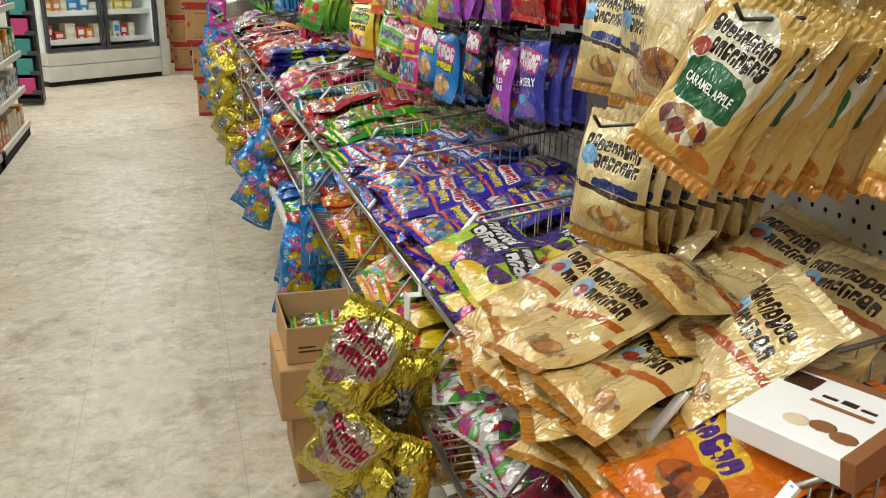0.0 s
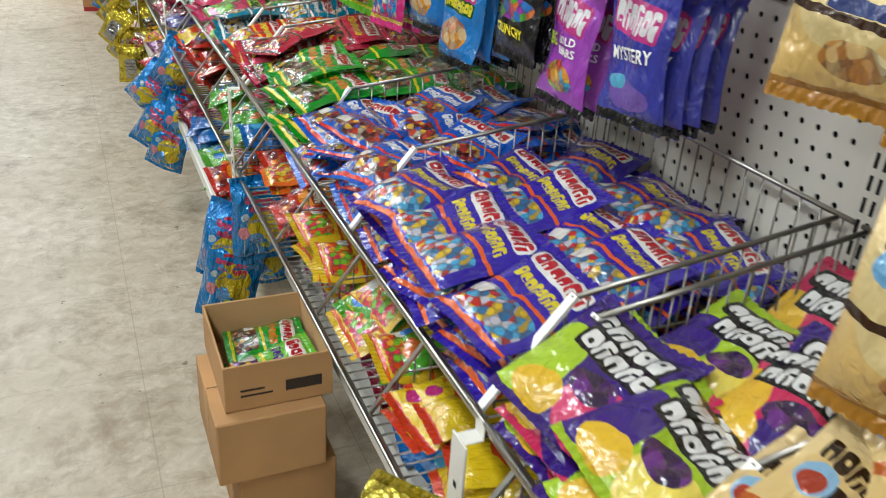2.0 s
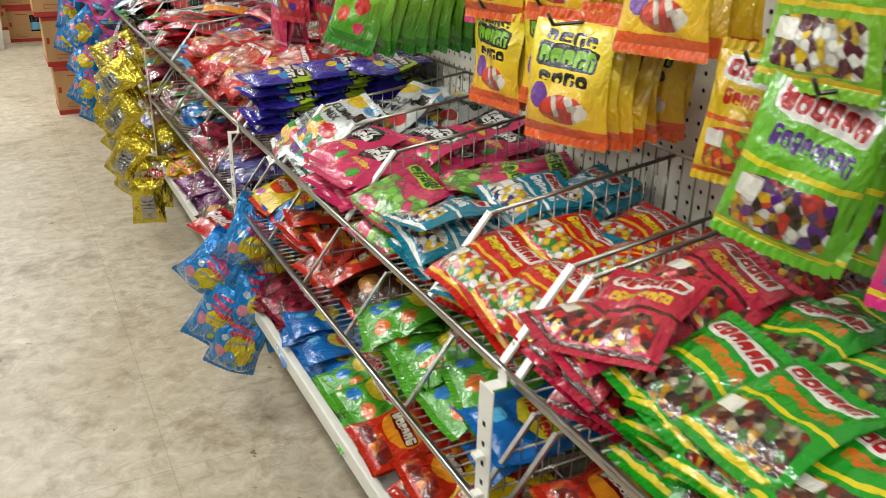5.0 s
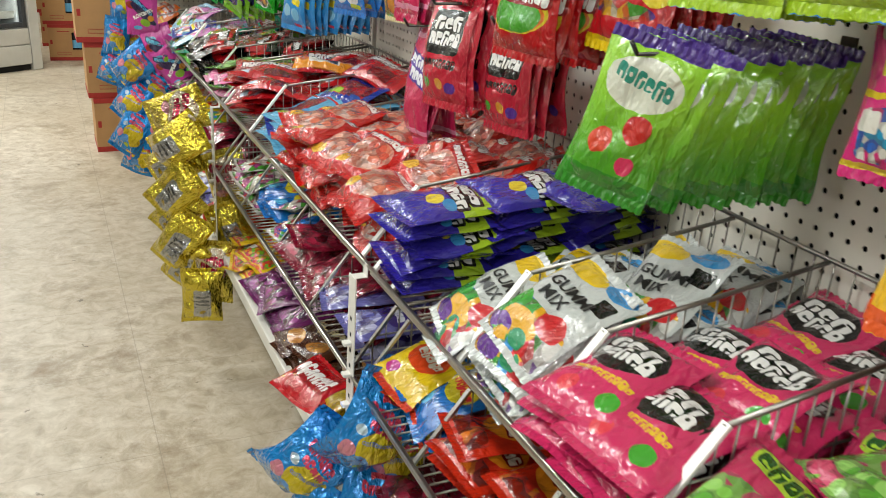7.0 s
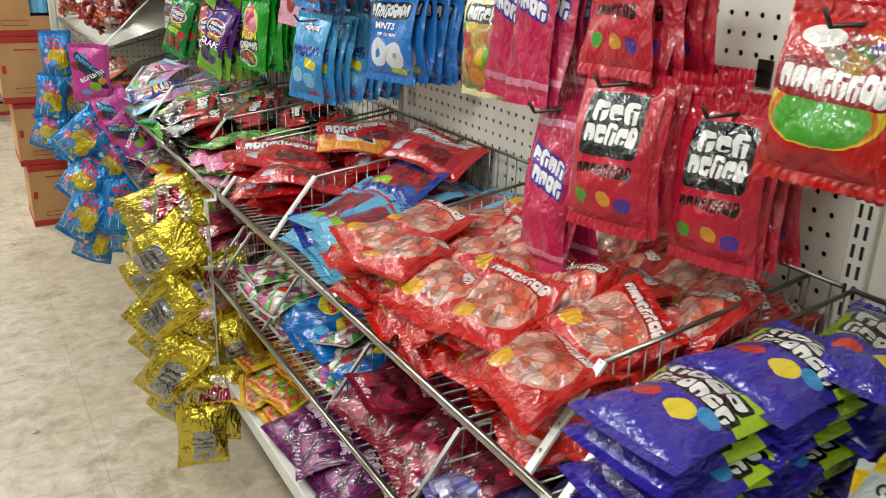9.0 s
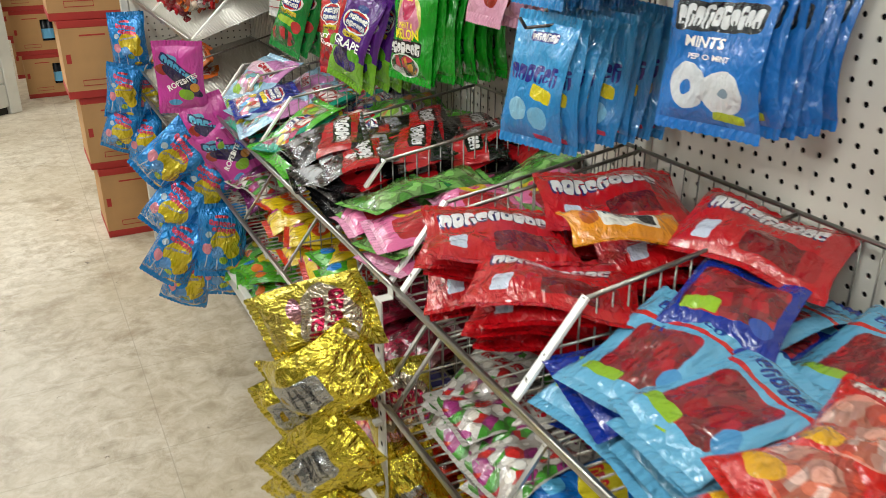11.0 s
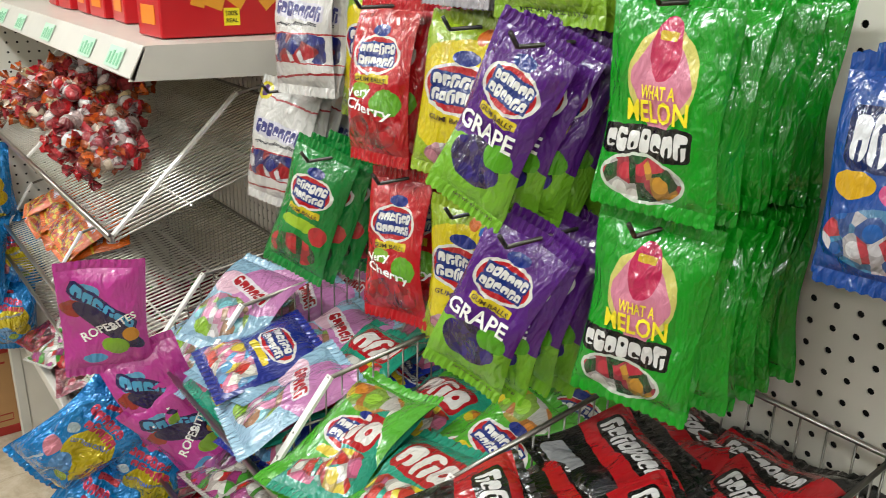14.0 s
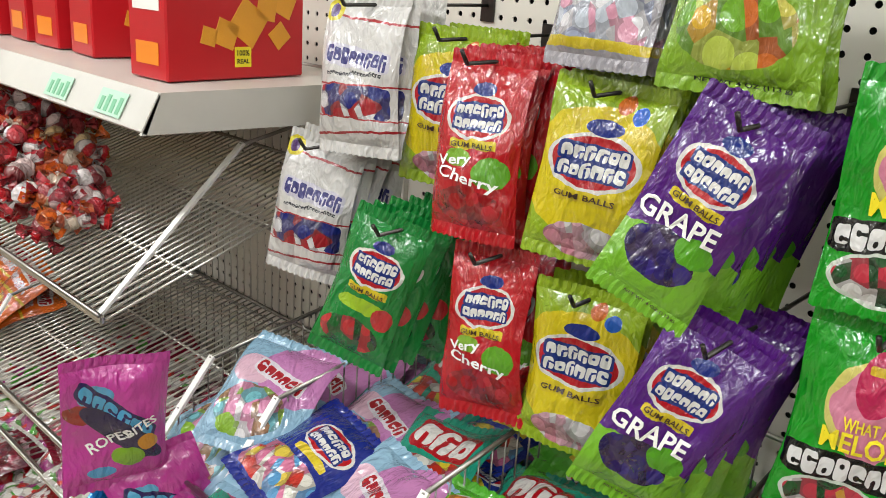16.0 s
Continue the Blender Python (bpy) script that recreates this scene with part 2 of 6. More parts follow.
# ---- plain materials ----
def floor_material():
    m, nt, b = material("worn_vinyl_floor")
    c = coords(nt)
    n1 = noise_tex(nt, c, 1.1, 6, 0.62, 0.2)
    n2 = noise_tex(nt, c, 17.0, 7, 0.66, 0.6)
    n3 = noise_tex(nt, c, 70, 5, 0.7)
    n5 = noise_tex(nt, c, 30.0, 4, 0.6, 1.2)
    col = ramp(nt, n2, [(0.30, hexcol("A0917A")), (0.45, hexcol("BDB09A")), (0.58, hexcol("CEC3B0")), (0.72, hexcol("DED5C4"))])
    col = mix(nt, ramp(nt, n5, [(0.55, (0, 0, 0, 1)), (0.66, (0.3, 0.3, 0.3, 1))]), col, hexcol("A89A84"))
    col = mix(nt, ramp(nt, n1, [(0.44, (0, 0, 0, 1)), (0.66, (0.5, 0.5, 0.5, 1))]), col, hexcol("A8977A"))
    n4 = noise_tex(nt, c, 3.0, 9, 0.76, 0.3)
    col = mix(nt, ramp(nt, n4, [(0.52, (0, 0, 0, 1)), (0.68, (0.75, 0.75, 0.75, 1))]), col, hexcol("7A6242"))
    n6 = noise_tex(nt, c, 23.0, 3, 0.5)
    col = mix(nt, ramp(nt, n6, [(0.70, (0, 0, 0, 1)), (0.74, (0.7, 0.7, 0.7, 1))]), col, hexcol("4A3C28"))
    col = mix(nt, math_node(nt, "MULTIPLY", n3, 0.3), col, hexcol("84745A"))
    sp = nt.nodes.new("ShaderNodeSeparateXYZ")
    nt.links.new(c, sp.inputs[0])
    seams = []
    for k, o in ((0, 0.11), (1, 0.2)):
        w = math_node(nt, "FRACT", math_node(nt, "MULTIPLY", math_node(nt, "ADD", sp.outputs[k], 10 + o), 1 / 0.457))
        seams.append(math_node(nt, "LESS_THAN", math_node(nt, "ABSOLUTE", math_node(nt, "SUBTRACT", w, 0.5)), 0.0035))
    seam = math_node(nt, "MAXIMUM", seams[0], seams[1])
    col = mix(nt, math_node(nt, "MULTIPLY", seam, 0.3), col, hexcol("6F6250"))
    nt.links.new(col, b.inputs["Base Color"])
    r = nt.nodes.new("ShaderNodeMapRange")
    r.inputs[3].default_value, r.inputs[4].default_value = 0.28, 0.6
    nt.links.new(n2, r.inputs[0])
    nt.links.new(r.outputs[0], b.inputs["Roughness"])
    bump(nt, b, math_node(nt, "ADD", n3, math_node(nt, "MULTIPLY", seam, -1.0)), 0.12, 0.002)
    return m


M_FLOOR = floor_material()
M_WALL = worn("painted_wall", hexcol("D8D4C8"), 0.7, 0, 80, 0.06)
M_CEIL = worn("ceiling_tile", hexcol("E0DED6"), 0.9, 0, 120, 0.08, 0.3)
M_PEG = worn("pegboard_enamel", hexcol("DDD8CC"), 0.42, 0, 40, 0.10, 0.05)
# near-black for dark trim, and for shade in holes and recesses put into colour
M_DARK = worn("dark_trim_and_recess_shade", hexcol("161412"), 0.8, 0, 30, 0.2)
M_WHITE = worn("white_enamel_steel", hexcol("CFCCC3"), 0.35, 0, 40, 0.10, 0.05, 6)
M_CHROME = worn("bright_wire", hexcol("B9B6B0"), 0.3, 1.0, 200, 0.15, 0.03)
M_WIRE = worn("galvanised_wire", hexcol("8F8B84"), 0.3, 0.95, 200, 0.2, 0.05)
M_TRAYWIRE = worn("bright_tray_wire", hexcol("DAD6CC"), 0.3, 0.55, 200, 0.15, 0.05)
M_STRUT = worn("zinc_strut", hexcol("ECEAE4"), 0.35, 0.2, 150, 0.15, 0.05)
M_STRIP = worn("translucent_strip", hexcol("CFCCC4"), 0.3, 0.0, 60, 0.08, 0.05)
M_KRAFT = worn("kraft_cardboard", hexcol("B58A5A"), 0.85, 0, 160, 0.16, 0.15, 5)
M_KRAFT_IN = worn("kraft_inside", hexcol("BC9566"), 0.85, 0, 160, 0.14, 0.15, 5)
M_REDINK = worn("red_ink_card", hexcol("A52B22"), 0.7, 0, 120, 0.14, 0.1)
M_INK = worn("dark_ink", hexcol("33291F"), 0.7, 0, 120, 0.14)
M_BLACK = worn("black_plastic", hexcol("1B1B1D"), 0.4, 0, 60, 0.2)
M_LAMPCASE = worn("lamp_case", hexcol("E4E2DC"), 0.5, 0, 60, 0.05)
M_HOOK = worn("dull_hook_wire", hexcol("4A4744"), 0.35, 0.9, 150, 0.2, 0.05)
M_TAGGREEN = worn("pale_green_tag", hexcol("B6DCC2"), 0.5, 0, 90, 0.05)
M_TAGDARK = worn("green_tag_stripe", hexcol("6FB489"), 0.5, 0, 90, 0.05)


def flat_ink(name, h, rough=0.35):
    return worn("ink_" + name, hexcol(h), rough, 0, 150, 0.05, 0.04)


INK = {k: flat_ink(k, h) for k, h in dict(white="F2F0EA", brown="3A2414", yellow="F3E02A", lime="BFE03A", pink="E8418A", blue="2450A8", red="CC2030", black="161616", orange="EE8A22").items()}


# ---- mesh helpers ----
def mesh_from(name, verts, faces, mats=(), smooth=False, uvs=None, fmats=None):
    me = bpy.data.meshes.new(name)
    me.from_pydata(verts, [], faces)
    for mt in mats:
        me.materials.append(mt)
    if smooth:
        me.polygons.foreach_set("use_smooth", [True] * len(me.polygons))
    if fmats is not None:
        me.polygons.foreach_set("material_index", fmats)
    if uvs is not None:
        lay = me.uv_layers.new(name="print")
        idx = np.empty(len(me.loops), dtype=np.int32)
        me.loops.foreach_get("vertex_index", idx)
        lay.data.foreach_set("uv", np.asarray(uvs, dtype=np.float32)[idx].ravel())
    me.update()
    return me


def link(name, data, parent=None, m=None, label=""):
    ob = new(name, data)
    if parent is not None:
        ob.parent = parent
    if m is not None:
        ob.matrix_basis = m
    if label:
        tagged(ob, label)
    return ob


def part(name, bm, mat, parent, label="", smooth=False):
    me = bpy.data.meshes.new(name)
    bm.to_mesh(me)
    bm.free()
    me.materials.append(mat)
    if smooth:
        for p in me.polygons:
            p.use_smooth = True
    return link(name, me, parent, None, label)


def box_bm(x0, y0, z0, x1, y1, z1, bevel=0.0, segs=1):
    bm = bmesh.new()
    bmesh.ops.create_cube(bm, size=1.0, matrix=Matrix.LocRotScale(((x0 + x1) / 2, (y0 + y1) / 2, (z0 + z1) / 2), None, (abs(x1 - x0), abs(y1 - y0), abs(z1 - z0))))
    if bevel > 0:
        bmesh.ops.bevel(bm, geom=bm.edges[:], offset=bevel, segments=segs, affect="EDGES", profile=0.6)
    return bm


def boxes_bm(boxes, bevel=0.0):
    out = bmesh.new()
    for b in boxes:
        one = box_bm(*b, bevel=bevel)
        me = bpy.data.meshes.new("tmp")
        one.to_mesh(me)
        one.free()
        out.from_mesh(me)
        bpy.data.meshes.remove(me)
    return out


def structure(name, bm, mat, label=""):
    ob = part(name, bm, mat, None)
    return tagged(ob, label or name.replace("_", " "), "", "", "structure")


def thing(name, label, category, m=None, grp=""):
    ob = new(name)
    ob.empty_display_size = 0.05
    if m is not None:
        ob.matrix_basis = m
    return tagged(ob, label, category, grp)


def tubes(name, segs, mat, sides=6, parent=None, label=""):
    """Round wires, one for each (start, end, radius), in one mesh."""
    verts, faces = [], []
    for p, q, r in segs:
        p, q = Vector(p), Vector(q)
        d = (q - p).normalized()
        a = d.orthogonal().normalized()
        b = d.cross(a)
        i = len(verts)
        for c in (p, q):
            for k in range(sides):
                t = 2 * math.pi * k / sides
                verts.append(c + r * (math.cos(t) * a + math.sin(t) * b))
        for k in range(sides):
            k2 = (k + 1) % sides
            faces.append((i + k, i + k2, i + sides + k2, i + sides + k))
        faces.append(tuple(i + k for k in reversed(range(sides))))
        faces.append(tuple(i + sides + k for k in range(sides)))
    me = mesh_from(name, verts, faces, (mat,), True)
    return link(name, me, parent, None, label)


# ---- lettering ----
GLYPHS = {}


def letters(text):
    """Flat triangles of a word in Blender's built-in font, scaled to a unit box round 0."""
    if text not in GLYPHS:
        cu = bpy.data.curves.new("lettering", "FONT")
        cu.body, cu.resolution_u, cu.align_x, cu.offset = text, 2, "CENTER", 0.02
        ob = new("lettering", cu)
        me = ob.to_mesh()
        vs = [Vector(v.co) for v in me.vertices]
        fs = [tuple(p.vertices) for p in me.polygons]
        ob.to_mesh_clear()
        bpy.data.objects.remove(ob)
        bpy.data.curves.remove(cu)
        x0, x1 = min(v.x for v in vs), max(v.x for v in vs)
        y0, y1 = min(v.y for v in vs), max(v.y for v in vs)
        GLYPHS[text] = ([((v.x - x0) / (x1 - x0) - 0.5, (v.y - y0) / (y1 - y0) - 0.5) for v in vs], fs)
    return GLYPHS[text]


# ---- bags ----
class Bag:
    """One printed kind of bag: its size, print and wording; meshes are made once and shared."""

    def __init__(self, name, size, base, shapes, label, words=(), th=0.028, rough=0.22, metal=0.0, wrinkle=1.0, base2=None, variants=5, coat=0.9, obname="candy_bag"):
        self.name, self.w, self.h, self.th, self.label, self.words = name, size[0], size[1], th, label, words
        self.mat = print_material(name, base, shapes, size[1] / size[0], rough, metal, wrinkle, coat, base2)
        self.variants, self.made, self.crumple, self.obname, self.plain = variants, {}, wrinkle, obname, {}

    def surf(self, x, y, seed, side):
        w, h = self.w / 2, self.h / 2
        s = 0.068 * self.h
        u = max(-1.0, min(1.0, x / w))
        v = max(-1.0, min(1.0, y / (h - s)))
        puff = max(0.0, 1 - u * u) ** 0.5 * max(0.0, 1 - v ** 4) ** 0.6
        lump = noise.noise(Vector((x * 38, y * 38, seed * 7.3 + side * 3.1))) * 0.22 + noise.noise(Vector((x * 90, y * 60, seed * 5.1 + side))) * 0.06
        fold = noise.noise(Vector((x * 11, y * 9, seed * 13.7))) * 0.015 * self.crumple
        b1, b2 = noise.noise(Vector((seed * 3.3, 0.7, 8.1))), noise.noise(Vector((seed * 2.9, 6.7, 1.4)))
        fold += 0.030 * self.crumple * (b1 * (y / h) ** 2 + 0.4 * b2 * u * u)
        crease = 0.25 - abs(noise.noise(Vector((x * 24 + y * 9, y * 17 - x * 7, seed * 6.1 + side * 2.3))))
        pleat = noise.noise(Vector((x * 85, seed * 3.9, side * 1.7 + (4.0 if y > 0 else 0.0)))) * abs(v) ** 3 * (1 - abs(v) ** 9)
        return fold + side * (self.th / 2 * puff * (1 + lump * 2.2) + self.crumple * (0.0052 * crease * puff + 0.0075 * pleat))

    def edge(self, x, y, seed):
        """The film draws in at the sides where the bag is full, and sits a little askew."""
        h = self.h / 2
        n = noise.noise(Vector((y * 14, seed * 4.7, 0.3 if x > 0 else 2.9)))
        return x * (1 - 0.085 * max(0.0, 1 - (y / h) ** 2) + 0.05 * n) + 0.006 * self.crumple * noise.noise(Vector((y * 8, seed * 9.1, 5.5)))

    def meshes(self, seed):
        if seed in self.made:
            return self.made[seed]
        nx, ny = 12, 17
        w, h = self.w / 2, self.h / 2
        s = 0.068 * self.h
        verts, faces, uvs = [], [], []
        for side in (1, -1):
            i0 = len(verts)
            for j in range(ny + 1):
                y = -(h - s) + 2 * (h - s) * j / ny
                for i in range(nx + 1):
                    x = -w + 2 * w * i / nx
                    verts.append((self.edge(x, y, seed), y, self.surf(x, y, seed, side) + side * 0.0003))
                    uvs.append((0.5 + x / self.w, 0.5 + y / self.h))
            for j in range(ny):
                for i in range(nx):
                    a = i0 + j * (nx + 1) + i
                    q = (a, a + 1, a + nx + 2, a + nx + 1)
                    faces.append(q if side > 0 else q[::-1])
        body = mesh_from(self.name, verts, faces, (self.mat,), True, uvs)
        seals = []
        for end in (1, -1):
            verts, faces, uvs = [], [], []
            n = 26
            for i in range(n + 1):
                x = -w + 2 * w * i / n
                for j in range(3):
                    y = end * (h - s + s * j / 2 - 0.0008 * (1 - j / 2))
                    z = self.surf(x, end * (h - s), seed, 1) * 1.0 + (0.0011 if i % 2 else -0.0003) * (j > 0)
                    verts.append((self.edge(x, end * (h - s), seed), y + (0.0016 if i % 2 and j == 2 else 0) * end, z))
                    uvs.append((0.5 + x / self.w, 0.5 + y / self.h))
            for i in range(n):
                for j in range(2):
                    a = i * 3 + j
                    q = (a, a + 3, a + 4, a + 1)
                    faces.append(q if end > 0 else q[::-1])
            seals.append(mesh_from("seal", verts, faces, (self.mat,), False, uvs))
        texts = []
        for text, cx, cy, hx, hy, ink, tilt in self.words:
            pts, fs = letters(text)
            ca, sa = math.cos(radians(tilt)), math.sin(radians(tilt))
            out = []
            for px, py in pts:
                X, Y = px * 2 * hx * self.w, py * 2 * hy * self.h
                X, Y = X * ca - Y * sa + (cx - 0.5) * self.w, X * sa + Y * ca + (cy - 0.5) * self.h
                out.append((self.edge(X, Y, seed), Y, self.surf(X, Y, seed, 1) + 0.0022))
            texts.append(mesh_from("lettering", out, fs, (INK[ink],)))
        self.made[seed] = (body, seals, texts)
        return self.made[seed]

    def put(self, m, name="", label="", grp="", cat="candy bag", words=True, simple=False):
        seed = random.randrange(self.variants)
        body, seals, texts = self.meshes(seed)
        if simple:
            if seed not in self.plain:
                bm = bmesh.new()
                for me in (body, *seals):
                    bm.from_mesh(me)
                me = bpy.data.meshes.new(self.name)
                bm.to_mesh(me)
                bm.free()
                me.materials.append(self.mat)
                self.plain[seed] = me
            ob = link(name or self.obname, self.plain[seed], None, m)
            return tagged(ob, label or self.label, cat, grp)
        ob = link(name or self.obname, body, None, m)
        tagged(ob, label or self.label, cat, grp)
        link("top_seal", seals[0], ob)
        link("bottom_seal", seals[1], ob)
        if words:
            for t in texts:
                link("lettering", t, ob)
        return ob


def lying(x, y, z, tilt=0.0, turn=0.0, roll=0.0):
    return pose(x, y, z, tilt, roll, -90 + turn)


def hanging(x, y, z, h, yaw=0.0, lean=0.0, pitch=90.0):
    return pose(x, y, z, pitch, lean, -90 + yaw) @ pose(0, -h / 2, 0)

# ---- the room ----
structure("floor", box_bm(-5, -4, -0.1, 3.2, 13.0, 0.0), M_FLOOR, "worn beige vinyl shop floor with brown stains")
structure("wall_south", box_bm(-5, -4.15, 0, 3.2, -4.0, CEIL), M_WALL, "plain painted shop wall")
structure("wall_north", box_bm(-5, 13.0, 0, 3.2, 13.15, CEIL), M_WALL, "plain painted shop wall")
structure("wall_west", box_bm(-5.15, -4, 0, -5.0, 13.0, CEIL), M_WALL, "plain painted shop wall")
structure("wall_east", box_bm(3.2, -4, 0, 3.35, 13.0, CEIL), M_WALL, "plain painted shop wall")
structure("ceiling", box_bm(-5, -4, CEIL, 3.2, 13.0, CEIL + 0.1), M_CEIL, "white tiled shop ceiling")

M_TUBE, nt_, b_ = material("fluorescent_diffuser")
b_.inputs["Emission Color"].default_value = (*LAMP_COLOUR, 1)
b_.inputs["Emission Strength"].default_value = 4.0


def ceiling_light(x, y, share=1.0):
    t = thing("ceiling_light", "long white fluorescent ceiling light fitting", "ceiling light", pose(x, y, CEIL), "ceiling lights")
    part("housing", boxes_bm([(-0.16, -0.62, -0.05, 0.16, 0.62, 0.0)], 0.004), M_LAMPCASE, t)
    part("diffuser", box_bm(-0.13, -0.59, -0.058, 0.13, 0.59, -0.0505), M_TUBE, t)
    la = bpy.data.lights.new("ceiling_lamp", "AREA")
    la.shape, la.size, la.size_y, la.energy, la.color = "RECTANGLE", 0.26, 1.18, LAMP_WATTS * share, LAMP_COLOUR
    ob = new("lamp", la)
    ob.parent = t
    ob.matrix_basis = pose(0, 0, -0.065)


for ly in (-1.2, 1.2, 3.6, 6.0, 8.4, 10.8):
    ceiling_light(-0.6, ly)
for ly in (0.0, 3.6, 7.2, 10.8):
    ceiling_light(-2.9, ly, 1.5)

# ---- the candy run: pegboard, uprights, base ----
JOINT = [-1.03 + 1.2192 * k for k in range(8)]      # 0.19, 1.41, 2.63, 3.85, 5.07, 6.29, 7.5 from the second on
PEGX, RAILX, RAILZ, TIPX, TIPZ = 0.885, 0.437, 0.842, 0.535, 0.950
LOWX, LOWZ, BASEX, BASEZ = 0.415, 0.645, 0.415, 0.400
Y_END = JOINT[7]


def pegboard(y0, y1):
    """A panel with real round holes on a one-inch grid in the band that shows."""
    pitch, r = 0.0254, 0.0041
    zlo, zhi = 0.50, 1.60
    ny, nz = int((y1 - y0 - 0.03) / pitch), int((zhi - zlo) / pitch)
    oy, oz = (y0 + y1) / 2 - ny * pitch / 2, zlo
    ring = [(math.cos(math.pi * k / 4), math.sin(math.pi * k / 4)) for k in range(8)]
    cell = []
    for c, s in ring:
        m = max(abs(c), abs(s))
        cell.append((c / m * pitch / 2, s / m * pitch / 2))
    verts, faces = [], []
    for j in range(nz):
        for i in range(ny):
            cy, cz, b = oy + (i + 0.5) * pitch, oz + (j + 0.5) * pitch, len(verts)
            verts += [(PEGX, cy + a, cz + d) for a, d in cell]
            verts += [(PEGX, cy + r * c, cz + r * s) for c, s in ring]
            verts += [(PEGX + 0.002, cy + r * c, cz + r * s) for c, s in ring]
            for k in range(8):
                k2 = (k + 1) % 8
                faces.append((b + k, b + 8 + k, b + 8 + k2, b + k2))
                faces.append((b + 8 + k, b + 16 + k, b + 16 + k2, b + 8 + k2))
    me = mesh_from("pegboard", verts, faces, (M_PEG,))
    bm = bmesh.new()
    bm.from_mesh(me)
    bmesh.ops.remove_doubles(bm, verts=bm.verts[:], dist=0.0001)
    bm.to_mesh(me)
    bm.free()
    ob = link("pegboard", me)
    tagged(ob, "cream enamelled steel pegboard back panel with rows of holes", "", "", "structure")
    w0, w1 = oy, oy + ny * pitch
    part("panel", boxes_bm([(PEGX, y0, 0.1, PEGX + 0.004, y1, zlo), (PEGX, y0, zlo + nz * pitch, PEGX + 0.004, y1, 2.1), (PEGX, y0, zlo, PEGX + 0.004, w0, zlo + nz * pitch), (PEGX, w1, zlo, PEGX + 0.004, y1, zlo + nz * pitch)]), M_PEG, ob)
    # added near-black sheet, so the shade inside the holes comes from its colour
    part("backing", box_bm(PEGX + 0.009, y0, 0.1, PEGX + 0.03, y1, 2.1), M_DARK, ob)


def upright(y):
    t = thing("upright", "cream slotted steel gondola upright post", "shelf post", pose(PEGX, y, 0), "gondola uprights")
    part("post", box_bm(-0.012, -0.016, 0, 0.03, 0.016, 2.12, 0.002), M_PEG, t)
    part("slots", boxes_bm([(-0.0128, sy - 0.0022, z, -0.0118, sy + 0.0022, z + 0.017) for z in [0.5 + 0.0254 * k for k in range(50)] for sy in (-0.006, 0.006)]), M_DARK, t, "dark slots in two rows")


for a, b in zip(JOINT, JOINT[1:]):
    pegboard(a + 0.016, b - 0.016)
for y in JOINT:
    upright(y)
structure("gondola_top", box_bm(PEGX - 0.02, JOINT[0], 2.12, PEGX + 0.05, Y_END, 2.15, 0.003), M_WHITE, "white steel cap along the pegboard")


def base_shelf(y0, y1, front):
    t = thing("base_shelf", "white enamelled steel bottom shelf with a scuffed front lip", "shelf", pose(0, 0, 0), "bottom shelves")
    part("deck", box_bm(front + 0.02, y0, BASEZ - 0.04, PEGX - 0.014, y1, BASEZ - 0.02), M_WHITE, t)
    part("front_lip", box_bm(front, y0 + 0.002, BASEZ - 0.038, front + 0.02, y1 - 0.002, BASEZ, 0.004, 2), M_WHITE, t)
    # two added near-black boxes stand in for the shade below the bottom shelf
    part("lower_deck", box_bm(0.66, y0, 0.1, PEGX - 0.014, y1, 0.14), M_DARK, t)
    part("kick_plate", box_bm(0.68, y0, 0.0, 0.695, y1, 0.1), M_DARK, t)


for a, b in zip(JOINT, JOINT[1:]):
    base_shelf(a + 0.002, b - 0.002, 0.515 if 1.3 < a < 1.5 else BASEX)


# ---- wire shelves and dividers ----
WIRES = {}


def wire(name, p, q, r, parent, m, mat=None):
    """One straight wire of its own; wires of one length share a mesh."""
    mat = mat or M_WIRE
    key = (name, tuple(round(c, 4) for c in q), r, mat.name)
    if key not in WIRES:
        ob = tubes(name, [(p, q, r)], mat, 5)
        WIRES[key] = ob.data
        bpy.data.objects.remove(ob)
    return link(name, WIRES[key], parent, m)


def wire_shelf(y0, y1, fx, fz, label, back=0.0, step=0.021, r=0.0016, mat=None):
    t = thing("wire_shelf", label, "wire shelf", None, "wire shelves")
    y0, y1, bx, dz = y0 + 0.006, y1 - 0.006, PEGX - 0.02, -0.012
    part("front_rail", boxes_bm([(fx - 0.004, y0, fz - 0.013, fx + 0.003, y1, fz)], 0.0018), M_CHROME, t, "bright flat steel front rail")
    tubes("rail_wire", [((fx - 0.006, y0, fz + 0.002), (fx - 0.006, y1, fz + 0.002), 0.0032)], M_CHROME, 8, t)
    tubes("back_rail", [((bx, y0, fz + dz + back), (bx, y1, fz + dz + back), 0.004)], M_WIRE, 6, t)
    n = int((y1 - y0) / step)
    for k in range(n):
        wire("deck_wire", (0, 0, 0), (bx - fx, 0, back), r, t, pose(fx, y0 + (y1 - y0) * (k + 0.5) / n, fz + dz), mat)
    for f in (0.3, 0.62, 0.92):
        wire("cross_wire", (0, 0, 0), (0, y1 - y0, 0), 0.0026, t, pose(fx + (bx - fx) * f, y0, fz + dz - 0.003 + back * f), mat)
    # open wire back, above the deck
    nb = int(n * 0.7)
    for k in range(nb):
        wire("back_wire", (0, 0, 0), (0, 0, 0.155 - dz), 0.0014, t, pose(bx + 0.004, y0 + (y1 - y0) * (k + 0.5) / nb, fz + dz + back), mat)
    tubes("back_top_rail", [((bx + 0.002, y0, fz + 0.155 + back), (bx + 0.002, y1, fz + 0.155 + back), 0.0034)], M_CHROME, 6, t)
    return t


